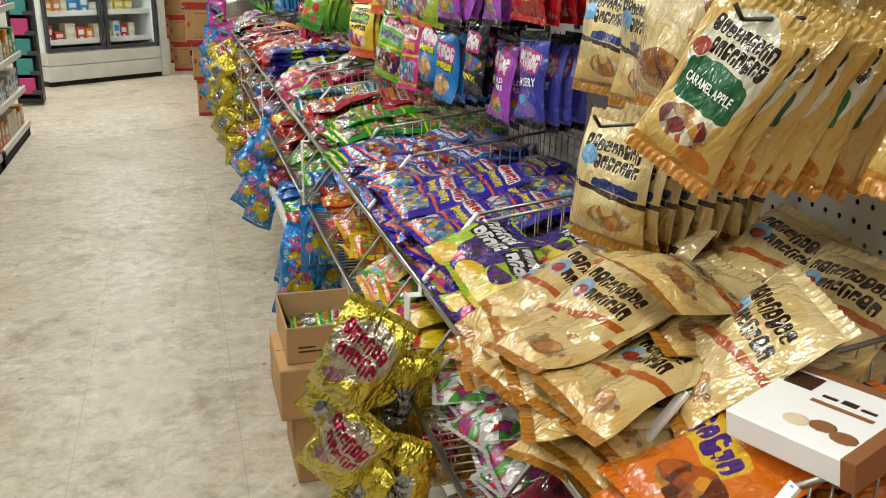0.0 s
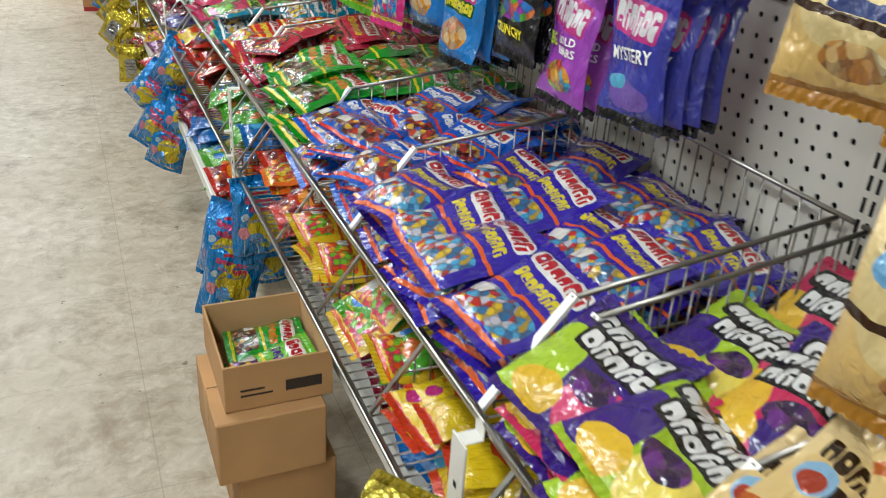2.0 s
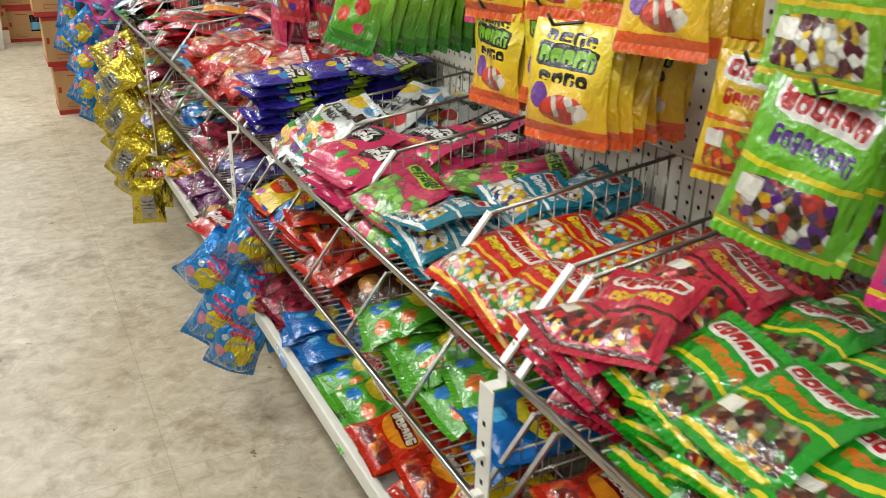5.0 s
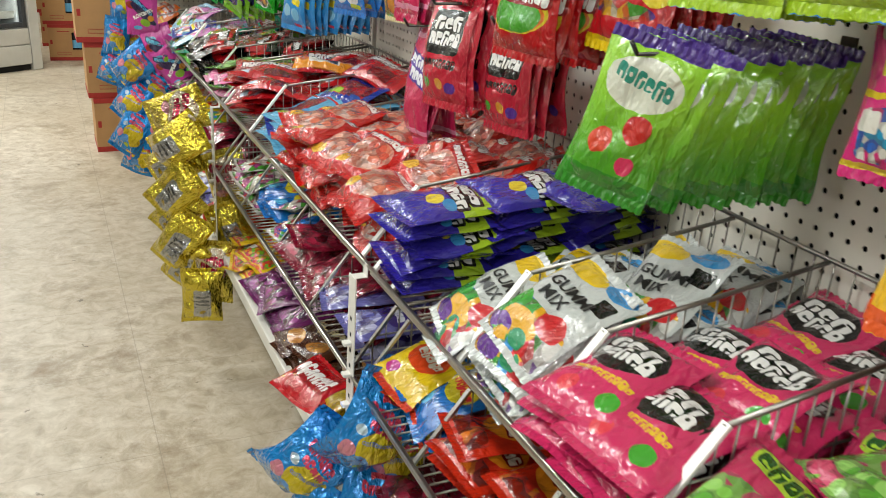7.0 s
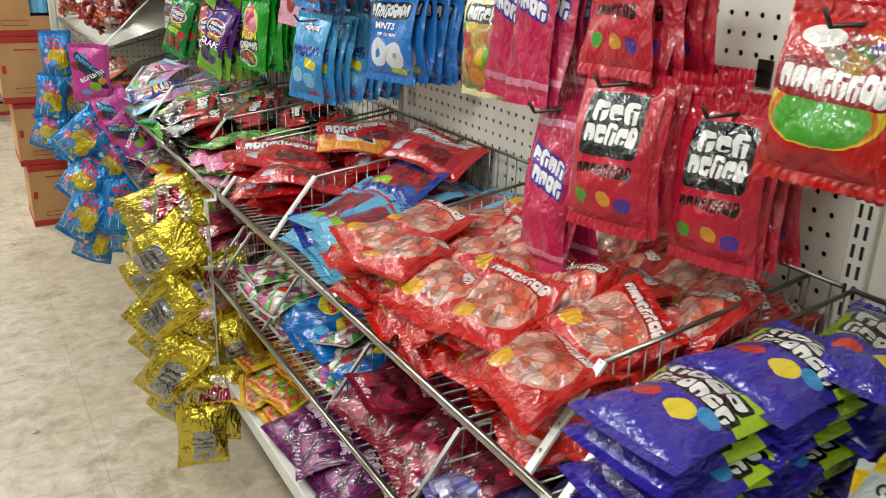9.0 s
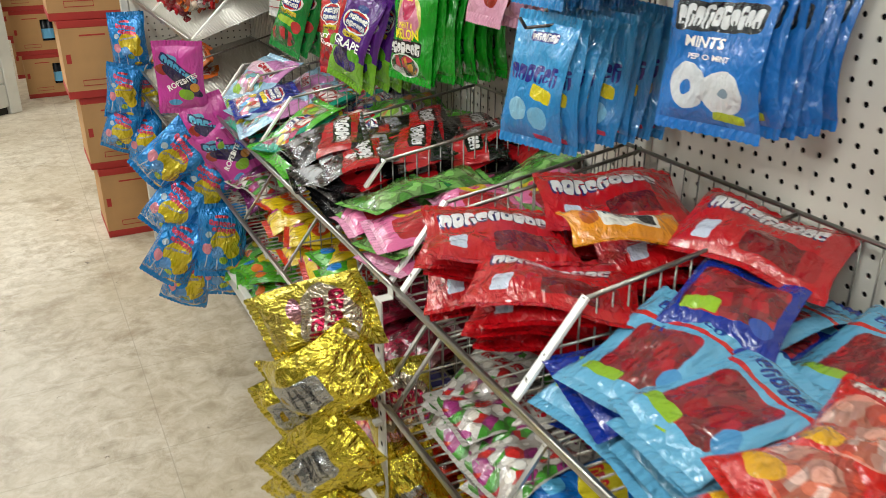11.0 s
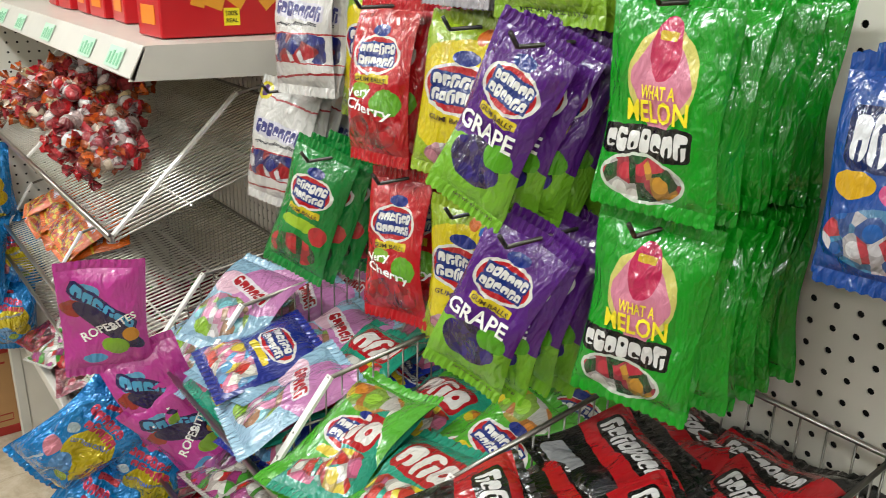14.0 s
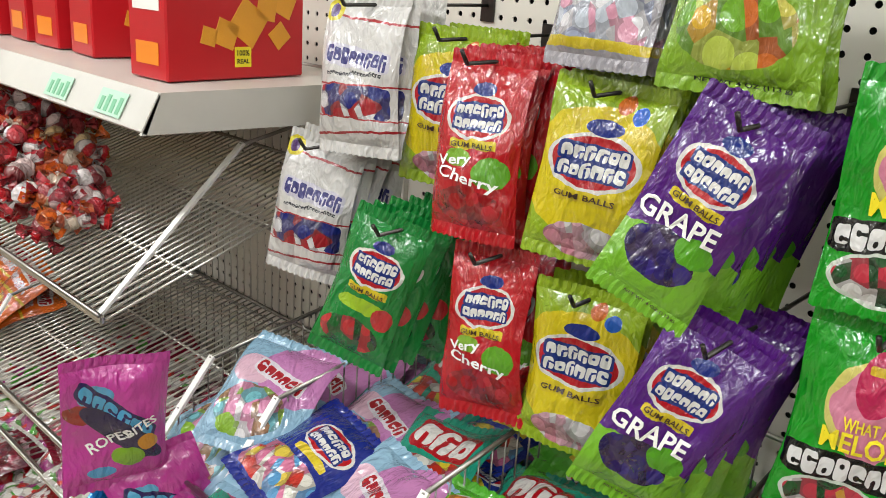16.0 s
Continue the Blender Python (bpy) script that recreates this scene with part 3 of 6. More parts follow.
def divider(y, fx, fz, tx, tz, back_z, label="zinc wire shelf divider with a slanted flat front bar", grid=True, bar=0.0055, bar_mat=None):
    t = thing("shelf_divider", label, "shelf divider", None, "shelf dividers")
    d = Vector((tx - fx, 0, tz - fz))
    n = Vector((-d.z, 0, d.x)).normalized() * 0.0022
    a, b = Vector((fx, y, fz - 0.012)), Vector((tx, y, tz))
    bm = bmesh.new()
    ring = []
    for p in (a, b):
        ring.append([bm.verts.new(p + n * s1 + Vector((0, bar * s2, 0))) for s1, s2 in ((1, 1), (1, -1), (-1, -1), (-1, 1))])
    for k in range(4):
        bm.faces.new((ring[0][k], ring[0][(k + 1) % 4], ring[1][(k + 1) % 4], ring[1][k]))
    bm.faces.new(ring[0][::-1])
    bm.faces.new(ring[1])
    bmesh.ops.recalc_face_normals(bm, faces=bm.faces[:])
    part("front_bar", bm, bar_mat or M_STRUT, t)
    bx = PEGX - 0.02
    tubes("top_wire", [((tx - 0.004, y, tz - 0.003), (bx, y, back_z), 0.0032)], M_WIRE, 6, t)
    k = fx + 0.02
    while grid and k < bx:
        top = tz + (back_z - tz) * (k - tx) / (bx - tx) if k > tx else fz + (tz - fz) * (k - fx) / (tx - fx)
        wire("grid_wire", (0, 0, 0), (0, 0, top - 0.002 - fz + 0.010), 0.0013, t, pose(k, y, fz - 0.010))
        k += 0.0235
    if grid:
        tubes("middle_wire", [((fx + 0.05, y, fz + 0.05), (bx, y, fz + 0.05), 0.0018)], M_WIRE, 5, t)


UP_DIV = [0.655, 0.815, 1.18, 1.395, 1.435, 1.866, 2.17, 2.615, 2.652, 2.85, 3.175, 3.367, 3.535, 3.765, 3.84, 3.90, 4.43, 4.737, 5.055, 5.095, 5.33, 5.605, 5.862, 6.131, 6.285]
LO_DIV = [0.75, 1.05, 1.385, 1.437, 1.70, 1.97, 2.25, 2.607, 2.655, 2.88, 3.13, 3.36, 3.60, 3.825, 3.88, 4.13, 4.42, 4.75, 5.045, 5.095, 5.36, 5.62, 5.95, 6.27]
for a, b in zip(JOINT, JOINT[1:7]):
    wire_shelf(a, b, RAILX, RAILZ, "bright wire candy shelf with an open wire deck")
for a, b in zip(JOINT, JOINT[1:]):
    wire_shelf(a, b, LOWX, LOWZ, "lower bright wire candy shelf")
for y in UP_DIV:
    divider(y, RAILX, RAILZ, TIPX, TIPZ, RAILZ + 0.152)
for y in LO_DIV:
    divider(y, LOWX, LOWZ, LOWX + 0.085, LOWZ + 0.10, LOWZ + 0.13, bar=0.0036, bar_mat=M_CHROME)

# the last bay: a higher tray, a tray under it and a shelf above
wire_shelf(6.36, Y_END, 0.42, 1.012, "nearly empty bright wire tray sloping up to the back", 0.15, 0.0165, 0.0019, M_TRAYWIRE)
wire_shelf(6.36, Y_END, 0.42, 0.738, "bright wire tray under the empty one", 0.10, 0.0165, 0.0019, M_TRAYWIRE)
for y in (6.39, 7.03, 7.48):
    divider(y, 0.42, 1.012, 0.655, 1.222, 1.265, grid=False)
for y in (6.95, 7.45):
    divider(y, 0.42, 0.738, 0.50, 0.84, 0.93, grid=False)
t_ = thing("end_panel", "cream perforated steel end panel of the shelving run", "end panel")
part("panel", box_bm(0.40, Y_END + 0.018, 0.0, PEGX + 0.03, Y_END + 0.03, 2.12), M_PEG, t_)
part("front_post", box_bm(0.385, Y_END + 0.012, 0.0, 0.415, Y_END + 0.036, 2.12, 0.003), M_WHITE, t_)
bm_ = bmesh.new()
for iz in range(30):
    for ix in range(17):
        bmesh.ops.create_circle(bm_, cap_ends=True, segments=6, radius=0.0034, matrix=pose(0.45 + 0.0254 * ix, Y_END + 0.0172, 0.62 + 0.0254 * iz, 90, 0, 0))
part("holes", bm_, M_DARK, t_, "dark peg holes")

SHZ = 1.315
t_ = thing("steel_shelf", "white enamelled steel shelf with price labels along its lip", "shelf")
part("deck", box_bm(0.479, 6.31, SHZ - 0.02, PEGX - 0.01, Y_END - 0.01, SHZ, 0.002), M_WHITE, t_)
bm_ = bmesh.new()
pr = [(0.452, SHZ - 0.045), (0.459, SHZ - 0.05), (0.479, SHZ - 0.004), (0.477, SHZ + 0.001)]
vs_ = [[bm_.verts.new((x, y, z)) for x, z in pr] for y in (6.30, Y_END - 0.01)]
for k in range(4):
    bm_.faces.new((vs_[0][k], vs_[0][(k + 1) % 4], vs_[1][(k + 1) % 4], vs_[1][k]))
bm_.faces.new(vs_[0])
bm_.faces.new(vs_[1][::-1])
bmesh.ops.recalc_face_normals(bm_, faces=bm_.faces[:])
part("price_rail", bm_, M_WHITE, t_)
bm_ = bmesh.new()
vs_ = [bm_.verts.new(v) for v in ((0.452, 6.30, SHZ - 0.05), (0.479, 6.30, SHZ + 0.001), (PEGX - 0.01, 6.30, SHZ + 0.001), (PEGX - 0.01, 6.30, SHZ - 0.085), (0.70, 6.30, SHZ - 0.055))]
f_ = bm_.faces.new(vs_)
ret_ = bmesh.ops.extrude_face_region(bm_, geom=[f_])
bmesh.ops.translate(bm_, vec=(0, 0.006, 0), verts=[v for v in ret_["geom"] if isinstance(v, bmesh.types.BMVert)])
bmesh.ops.recalc_face_normals(bm_, faces=bm_.faces[:])
part("end_bracket", bm_, M_WHITE, t_)
for ty in (6.36, 6.52, 6.80, 7.05, 7.25):
    tg = part("price_tag", box_bm(-0.0012, 0.0, -0.017, 0.0, 0.072, 0.017), M_TAGGREEN, t_, "pale green price label")
    tg.matrix_basis = pose(0.4615, ty, SHZ - 0.024, 0, 28, 0)
    st = part("stripe", boxes_bm([(-0.0018, 0.006 + 0.016 * k, -0.013, -0.0013, 0.015 + 0.016 * k, 0.010 - 0.004 * (k % 2)) for k in range(4)]), M_TAGDARK, tg)

# ---- cartons ----
def open_carton(x0, y0, x1, y1, z0, z1, label, flaps=True):
    t = thing("cardboard_box", label, "cardboard box", None, "kraft cartons")
    w = 0.005
    part("front_side", box_bm(x0, y0, z0, x1, y0 + w, z1, 0.0012), M_KRAFT, t)
    part("back_side", box_bm(x0, y1 - w, z0, x1, y1, z1, 0.0012), M_KRAFT_IN, t)
    part("aisle_side", box_bm(x0, y0 + w, z0, x0 + w, y1 - w, z1 - 0.001, 0.0012), M_KRAFT, t)
    part("shelf_side", box_bm(x1 - w, y0 + w, z0, x1, y1 - w, z1 - 0.001, 0.0012), M_KRAFT_IN, t)
    part("bottom", box_bm(x0 + w, y0 + w, z0, x1 - w, y1 - w, z0 + w), M_KRAFT_IN, t)
    part("printed_block", boxes_bm([(x0 + 0.115, y0 - 0.0008, z0 + 0.028, x0 + 0.185, y0 - 0.0002, z0 + 0.052), (x0 + 0.03, y0 - 0.0008, z0 + 0.03, x0 + 0.09, y0 - 0.0002, z0 + 0.034), (x0 + 0.03, y0 - 0.0008, z0 + 0.042, x0 + 0.075, y0 - 0.0002, z0 + 0.046)]), M_INK, t, "dark printed block and lines")
    return t


open_carton(0.288, 2.13, 0.495, 2.37, 0.352, 0.452, "open kraft cardboard box holding a few green candy bags")


def closed_carton(x0, y0, x1, y1, z0, z1):
    t = thing("cardboard_box", "closed kraft cardboard box in a leaning stack", "cardboard box", None, "kraft cartons")
    part("body", box_bm(x0, y0, z0, x1, y1, z1, 0.003), M_KRAFT, t)
    part("flap_seam", box_bm(x0 + 0.004, (y0 + y1) / 2 - 0.001, z1, x1 - 0.004, (y0 + y1) / 2 + 0.001, z1 + 0.0006), M_INK, t)
    part("tape", box_bm(x0 - 0.0006, (y0 + y1) / 2 - 0.022, z0 + 0.02, x0 - 0.0001, (y0 + y1) / 2 + 0.022, z1), M_KRAFT_IN, t)


closed_carton(0.265, 2.10, 0.475, 2.345, 0.205, 0.350)
closed_carton(0.305, 2.115, 0.50, 2.36, 0.0, 0.203)

M_BOTTLE = worn("dark_bottle", hexcol("20242C"), 0.25, 0, 60, 0.1)
M_CAP = worn("pale_blue_label", hexcol("6FB6DE"), 0.35, 0, 60, 0.1)


def drink_case(x0, y0, z0, w, d, h):
    """A brown tray case with red printed bands and a cut-out that shows bottles."""
    t = thing("drink_case", "brown cardboard case with red bands and a cut-out window", "case of drinks", pose(x0, y0, z0), "stacked drink cases")
    cut0, cut1, c0, c1 = w * 0.46, w * 0.66, h * 0.30, h * 0.78
    part("front_panel", boxes_bm([(0, 0, 0.03, cut0, 0.012, h - 0.028), (cut1, 0, 0.03, w, 0.012, h - 0.028), (cut0, 0, 0.03, cut1, 0.012, c0), (cut0, 0, c1, cut1, 0.012, h - 0.028)]), M_KRAFT, t)
    for px in (0, w - 0.012):
        part("side_panel", box_bm(px, 0.012, 0.03, px + 0.012, d, h - 0.028), M_KRAFT, t)
    part("back_panel", box_bm(0.012, d - 0.012, 0.03, w - 0.012, d, h - 0.028), M_KRAFT, t)
    part("lid", box_bm(0.012, 0.012, h - 0.034, w - 0.012, d - 0.012, h - 0.03), M_KRAFT, t)
    part("red_band", box_bm(-0.001, -0.001, 0, w + 0.001, d + 0.001, 0.03, 0.002), M_REDINK, t, "red printed band round the case")
    part("red_band", box_bm(-0.001, -0.001, h - 0.028, w + 0.001, d + 0.001, h - 0.001, 0.002), M_REDINK, t, "red printed band round the case")
    part("printed_frame", boxes_bm([(w * 0.15, -0.0012, h * 0.16, w * 0.42, -0.0004, h * 0.17), (w * 0.15, -0.0012, h * 0.23, w * 0.42, -0.0004, h * 0.24), (w * 0.15, -0.0012, h * 0.17, w * 0.155, -0.0004, h * 0.23), (w * 0.415, -0.0012, h * 0.17, w * 0.42, -0.0004, h * 0.23)]), M_REDINK, t)
    part("printed_line", box_bm(w * 0.18, -0.0012, h * 0.80, w * 0.42, -0.0004, h * 0.82), M_REDINK, t)
    part("printed_mark", box_bm(0.012, -0.0012, h * 0.46, 0.03, -0.0004, h * 0.58), M_REDINK, t)
    for k in range(2):
        bx = cut0 + (cut1 - cut0) * (0.27 + 0.46 * k)
        bm = bmesh.new()
        prof = [(0.0, 0.03), (0.034, 0.03), (0.034, h * 0.62), (0.016, h * 0.76), (0.016, h * 0.88), (0.0, h * 0.88)]
        vs = [bm.verts.new((r, 0, z)) for r, z in prof]
        es = [bm.edges.new((a, b)) for a, b in zip(vs, vs[1:])]
        bmesh.ops.spin(bm, geom=vs + es, cent=(0, 0, 0), axis=(0, 0, 1), angle=2 * math.pi, steps=12)
        bmesh.ops.remove_doubles(bm, verts=bm.verts[:], dist=0.0005)
        ob = part("bottle", bm, M_BOTTLE, t, "dark bottle with a pale blue label", True)
        ob.matrix_basis = pose(bx, 0.06, 0)
        lb = bmesh.new()
        bmesh.ops.create_cone(lb, segments=12, radius1=0.0348, radius2=0.0348, depth=h * 0.22)
        o2 = part("bottle_label", lb, M_CAP, ob)
        o2.matrix_basis = pose(0, 0, h * 0.45)


z_ = 0.0
for k in range(5):
    drink_case(0.215 - 0.029 * k + (0.006 if k % 2 else 0), 7.64 + 0.012 * (k % 2), z_, 0.40, 0.30, 0.304)
    z_ += 0.304
for cx, cy in ((0.03, 10.62), (-0.02, 11.4), (0.44, 10.66)):
    for k in range(4):
        drink_case(cx - 0.03 * k, cy, 0.304 * k, 0.40, 0.30, 0.304)

# ---- glass-door cooler at the end of the aisle ----
def glass(name):
    m, nt, b = material(name)
    b.inputs["Base Color"].default_value = (0.95, 0.98, 0.98, 1)
    b.inputs["Roughness"].default_value = 0.02
    b.inputs["Transmission Weight"].default_value = 1.0
    b.inputs["IOR"].default_value = 1.05
    return m


M_GLASS = glass("cooler_glass")
M_SEAL = worn("grey_door_frame", hexcol("4A4C50"), 0.4, 0.4, 60, 0.1)
M_INSIDE = worn("cooler_liner", hexcol("E6EAEA"), 0.5, 0, 60, 0.05)
CX, CY, CYAW, CL = -1.17, 9.42, 36.0, 1.32
cool = thing("display_cooler", "white two-door glass-front display cooler, lit inside", "cooler", pose(CX, CY, 0, 0, 0, CYAW))
part("plinth", box_bm(0, 0.03, 0.0, CL, 0.68, 0.05), M_DARK, cool)
part("base", boxes_bm([(0, 0, 0.05, CL, 0.7, 0.20), (0, 0.004, 0.205, CL, 0.7, 0.33)], 0.006), M_WHITE, cool)
part("cabinet", boxes_bm([(0, 0.06, 0.33, 0.05, 0.7, 2.0), (CL - 0.05, 0.06, 0.33, CL, 0.7, 2.0), (0.05, 0.64, 0.33, CL - 0.05, 0.7, 2.0), (0, 0.06, 2.0, CL, 0.7, 2.1)], 0.004), M_INSIDE, cool)
part("side_post", box_bm(CL + 0.005, 0.0, 0.0, CL + 0.09, 0.6, 2.1, 0.004), M_WHITE, cool)
for k in range(2):
    x0, x1 = 0.02 + k * CL / 2, CL / 2 - 0.01 + k * CL / 2
    dr = part("door_frame", boxes_bm([(x0, 0.005, 0.34, x0 + 0.035, 0.05, 1.98), (x1 - 0.035, 0.005, 0.34, x1, 0.05, 1.98), (x0 + 0.035, 0.005, 0.34, x1 - 0.035, 0.05, 0.375), (x0 + 0.035, 0.005, 1.94, x1 - 0.035, 0.05, 1.98)], 0.003), M_SEAL, cool)
    gp = part("pane", box_bm(x0 + 0.035, 0.02, 0.375, x1 - 0.035, 0.026, 1.94), M_GLASS, dr)
    gp.visible_shadow = False
    part("door_handle", box_bm(x1 - 0.03 if k == 0 else x0 + 0.012, -0.02, 0.9, x1 - 0.014 if k == 0 else x0 + 0.028, 0.006, 1.25, 0.003), M_BLACK, dr)
for z in (0.42, 0.70, 0.98, 1.26, 1.54):
    part("cooler_shelf", boxes_bm([(0.055, 0.10, z - 0.012, CL - 0.055, 0.62, z), (0.055, 0.085, z - 0.02, CL - 0.055, 0.10, z + 0.035)], 0.002), M_WHITE, cool)
la_ = bpy.data.lights.new("cooler_lamp", "AREA")
la_.shape, la_.size, la_.size_y, la_.energy, la_.color = "RECTANGLE", 1.1, 0.05, 26.0, (0.95, 1.0, 1.0)
lo_ = new("lamp", la_)
lo_.parent = cool
lo_.matrix_basis = pose(CL / 2, 0.11, 1.985, -20, 0, 0)
PACK = {k: worn("pack_" + k, hexcol(h), 0.4, 0, 50, 0.12, 0.1) for k, h in dict(orange="D9822E", red="B8372C", blue="3F87BE", cream="D8C7A4", yellow="D6C23A", white="DADAD4", green="5B8F52", teal="3F8F8A", pink="C4407C", brown="8A5A36").items()}


def carton(x0, y0, z0, w, d, h, key, parent_m=None, label="", name="food_carton"):
    t = thing(name, label or key + " printed food carton standing on a shelf", "food carton", (parent_m or Matrix()) @ pose(x0, y0, z0), "food cartons")
    part("body", box_bm(0, 0, 0, w, d, h, 0.003), PACK[key], t)
    part("front_print", boxes_bm([(w * 0.15, -0.0012, h * 0.45, w * 0.85, -0.0003, h * 0.78), (w * 0.3, -0.0012, h * 0.15, w * 0.7, -0.0003, h * 0.30)]), PACK["white" if key != "white" else "blue"], t)


rng = random.Random(5)
for z, keys in ((0.42, "red red cream red orange cream yellow white red cream"), (0.70, "orange orange cream blue blue cream blue cream yellow yellow"), (0.98, "cream red white green white green white white brown red"), (1.26, "white green cream blue red orange white cream blue yellow")):
    x = 0.08
    for key in keys.split():
        w = rng.uniform(0.07, 0.115)
        if x + w < CL - 0.06:
            carton(x, 0.14 + rng.uniform(0, 0.03), z + 0.0005, w, 0.12, rng.uniform(0.10, 0.19), key, pose(CX, CY, 0, 0, 0, CYAW))
        x += w + rng.uniform(0.004, 0.02)

# ---- the shelving across the aisle, and the black strip rack on its end ----
for y0 in (-1.3, -0.09, 1.13, 2.35, 3.57, 4.79, 5.86):
    y1 = min(y0 + 1.2, 7.04)
    t = thing("steel_shelving", "white steel gondola shelving bay", "shelving", None, "shelving bays")
    part("back_panel", box_bm(-1.52, y0, 0, -1.50, y1, 1.7), M_WHITE, t)
    part("base", box_bm(-1.50, y0, 0.0, -1.03, y1, 0.07), M_DARK, t)
    for z in (0.10, 0.36, 0.61, 0.95, 1.30):
        part("shelf_deck", boxes_bm([(-1.50, y0, z - 0.02, -1.035, y1, z), (-1.035, y0 + 0.002, z - 0.03, -1.02, y1 - 0.002, z + 0.012)], 0.002), M_WHITE, t)
for z, keys in ((0.10, ["cream", "brown", "orange"]), (0.36, ["white", "white", "brown"]), (0.61, ["cream", "green", "orange"]), (0.95, ["red", "cream", "blue"]), (1.30, ["cream", "green", "white"])):
    y = 5.3
    while y < 6.95:
        d = rng.uniform(0.07, 0.12)
        carton(0, 0, 0, d, 0.09, rng.uniform(0.10, 0.19), rng.choice(keys), pose(-1.05, y, z + 0.0005, 0, 0, 90), "printed food package on a white shelf")
        y += d + rng.uniform(0.006, 0.03)
rack = thing("strip_rack", "tall narrow black display rack with pink and teal packs", "display rack", pose(-1.2, 8.35, 0))
part("frame", boxes_bm([(-0.11, 0, 0.02, 0.10, 0.16, 0.06), (0.075, 0, 0.06, 0.10, 0.16, 1.5), (-0.11, 0.13, 0.06, 0.075, 0.16, 1.5), (-0.11, 0, 0.06, -0.09, 0.13, 1.5)], 0.004), M_BLACK, rack)
for k in range(8):
    z = 0.10 + 0.17 * k
    part("pocket", box_bm(0.02, -0.02, z, 0.098, 0.0, z + 0.035, 0.003), M_SEAL, rack)
    part("pack", box_bm(-0.085, 0.01, z, 0.05, 0.05, z + 0.14, 0.005), PACK[("pink", "teal", "teal")[k % 3]], rack, "pink or teal pack in a pocket")

# ---- the kinds of candy bag ----
GOLD, GUMMY = "F6DDA6", ("C8382A", "D8A52C", "4F9A32", "C4B89E", "CC6A26", "6A3790")
B = {}


def kind(key, *a, **k):
    fam = {"g": "gummy_bag", "caramel": "caramel_bag", "taffy": "taffy_bag", "lic": "licorice_bag", "vine": "licorice_bag", "gum": "bubble_gum_bag", "fluff": "foil_bag", "goldfoil": "foil_bag", "goldplain": "foil_bag", "low": {"low_clear": "mixed_sweets_bag", "low_plum": "fruit_chew_bag", "low_violet": "fruit_chew_bag", "low_redpunch": "punch_candy_bag", "low_maroon": "cherry_candy_bag", "low_bluebag": "sour_candy_bag"}.get(key, "sweets_bag"), "h": "peg_bag"}
    k.setdefault("obname", fam.get(key.split("_")[0], "candy_bag"))
    a = list(a)
    if key.split("_")[0] not in ("h", "fluff", "goldfoil", "goldplain", "ropebite") and key not in ("caramel_navy", "caramel_choc", "caramel_apple"):
        a[0] = (a[0][0] * 0.84, a[0][1] * 0.84)
    B[key] = Bag("print_" + key, *a, **k)


def gummy(key, base, stripe, word2, label, size=(0.145, 0.19), pal=GUMMY, dark="C0202C"):
    """A gummy bag: a brand block in red and white, a second line, a window onto the sweets."""
    kind(key, size, base, [("dots", 0.5, 0.26, 0.40, 0.15, 12, pal), ("band", 0.45, 0.485, stripe), ("band", 0.06, 0.095, stripe),
                           ("word", 0.5, 0.80, 0.36, 0.075, 6, dark, "F6F2EC", 4), ("word", 0.52, 0.61, 0.34, 0.06, 8, word2, None, 4), ("box", 0.18, 0.33, 0.1, 0.06, "F0ECE2")], label)


def logo(cx, cy, hx=0.33, hy=0.12):
    return [("ell", cx, cy, hx * 1.12, hy * 1.22, "F6F2EA"), ("ell", cx, cy, hx, hy * 1.05, "CC2430"), ("word", cx, cy + hy * 0.36, hx * 0.8, hy * 0.32, 6, "F8F6F0", "26408E"), ("word", cx, cy - hy * 0.36, hx * 0.8, hy * 0.32, 6, "F8F6F0", "26408E"),
            ("ell", cx, cy + hy * 1.45, hx * 0.42, hy * 0.36, "28409A"), ("box", cx, cy - hy * 1.45, hx * 0.8, hy * 0.26, "F0D93A")]


CARAMEL = ("DDA860", "EBC88A", "C48A48", "F6E2B4")
kind("caramel", (0.178, 0.23), GOLD, [("ell", 0.5, 0.52, 0.5, 0.36, "EDD193"), ("word", 0.46, 0.74, 0.38, 0.065, 9, "33200F", None, 3), ("word", 0.52, 0.60, 0.34, 0.06, 8, "33200F", None, 3), ("ell", 0.17, 0.62, 0.11, 0.08, "9CC4E0"), ("ell", 0.17, 0.60, 0.08, 0.05, "B5482E"),
     ("band", 0.42, 0.475, "C9702C", -6), ("dots", 0.66, 0.22, 0.24, 0.085, 7, CARAMEL, "ell"), ("band", 0.0, 0.07, "C98A32")], "glossy gold caramel candy bag", base2="EBC67E", metal=0.12)
kind("caramel_navy", (0.125, 0.175), GOLD, [("ell", 0.5, 0.6, 0.46, 0.34, "EFD9A0"), ("word", 0.48, 0.75, 0.38, 0.06, 9, "33200F", None, 3), ("word", 0.54, 0.63, 0.34, 0.055, 8, "33200F", None, 3), ("ell", 0.2, 0.67, 0.12, 0.07, "7FB6DE"), ("box", 0.62, 0.47, 0.3, 0.035, "2C4486", 4), ("band", 0.40, 0.44, "4A2C18", 5),
     ("dots", 0.62, 0.24, 0.26, 0.09, 7, CARAMEL, "ell"), ("band", 0.0, 0.1, "C08A2E")], "gold foil hard-candy peg bag", base2="EBC880", metal=0.12)
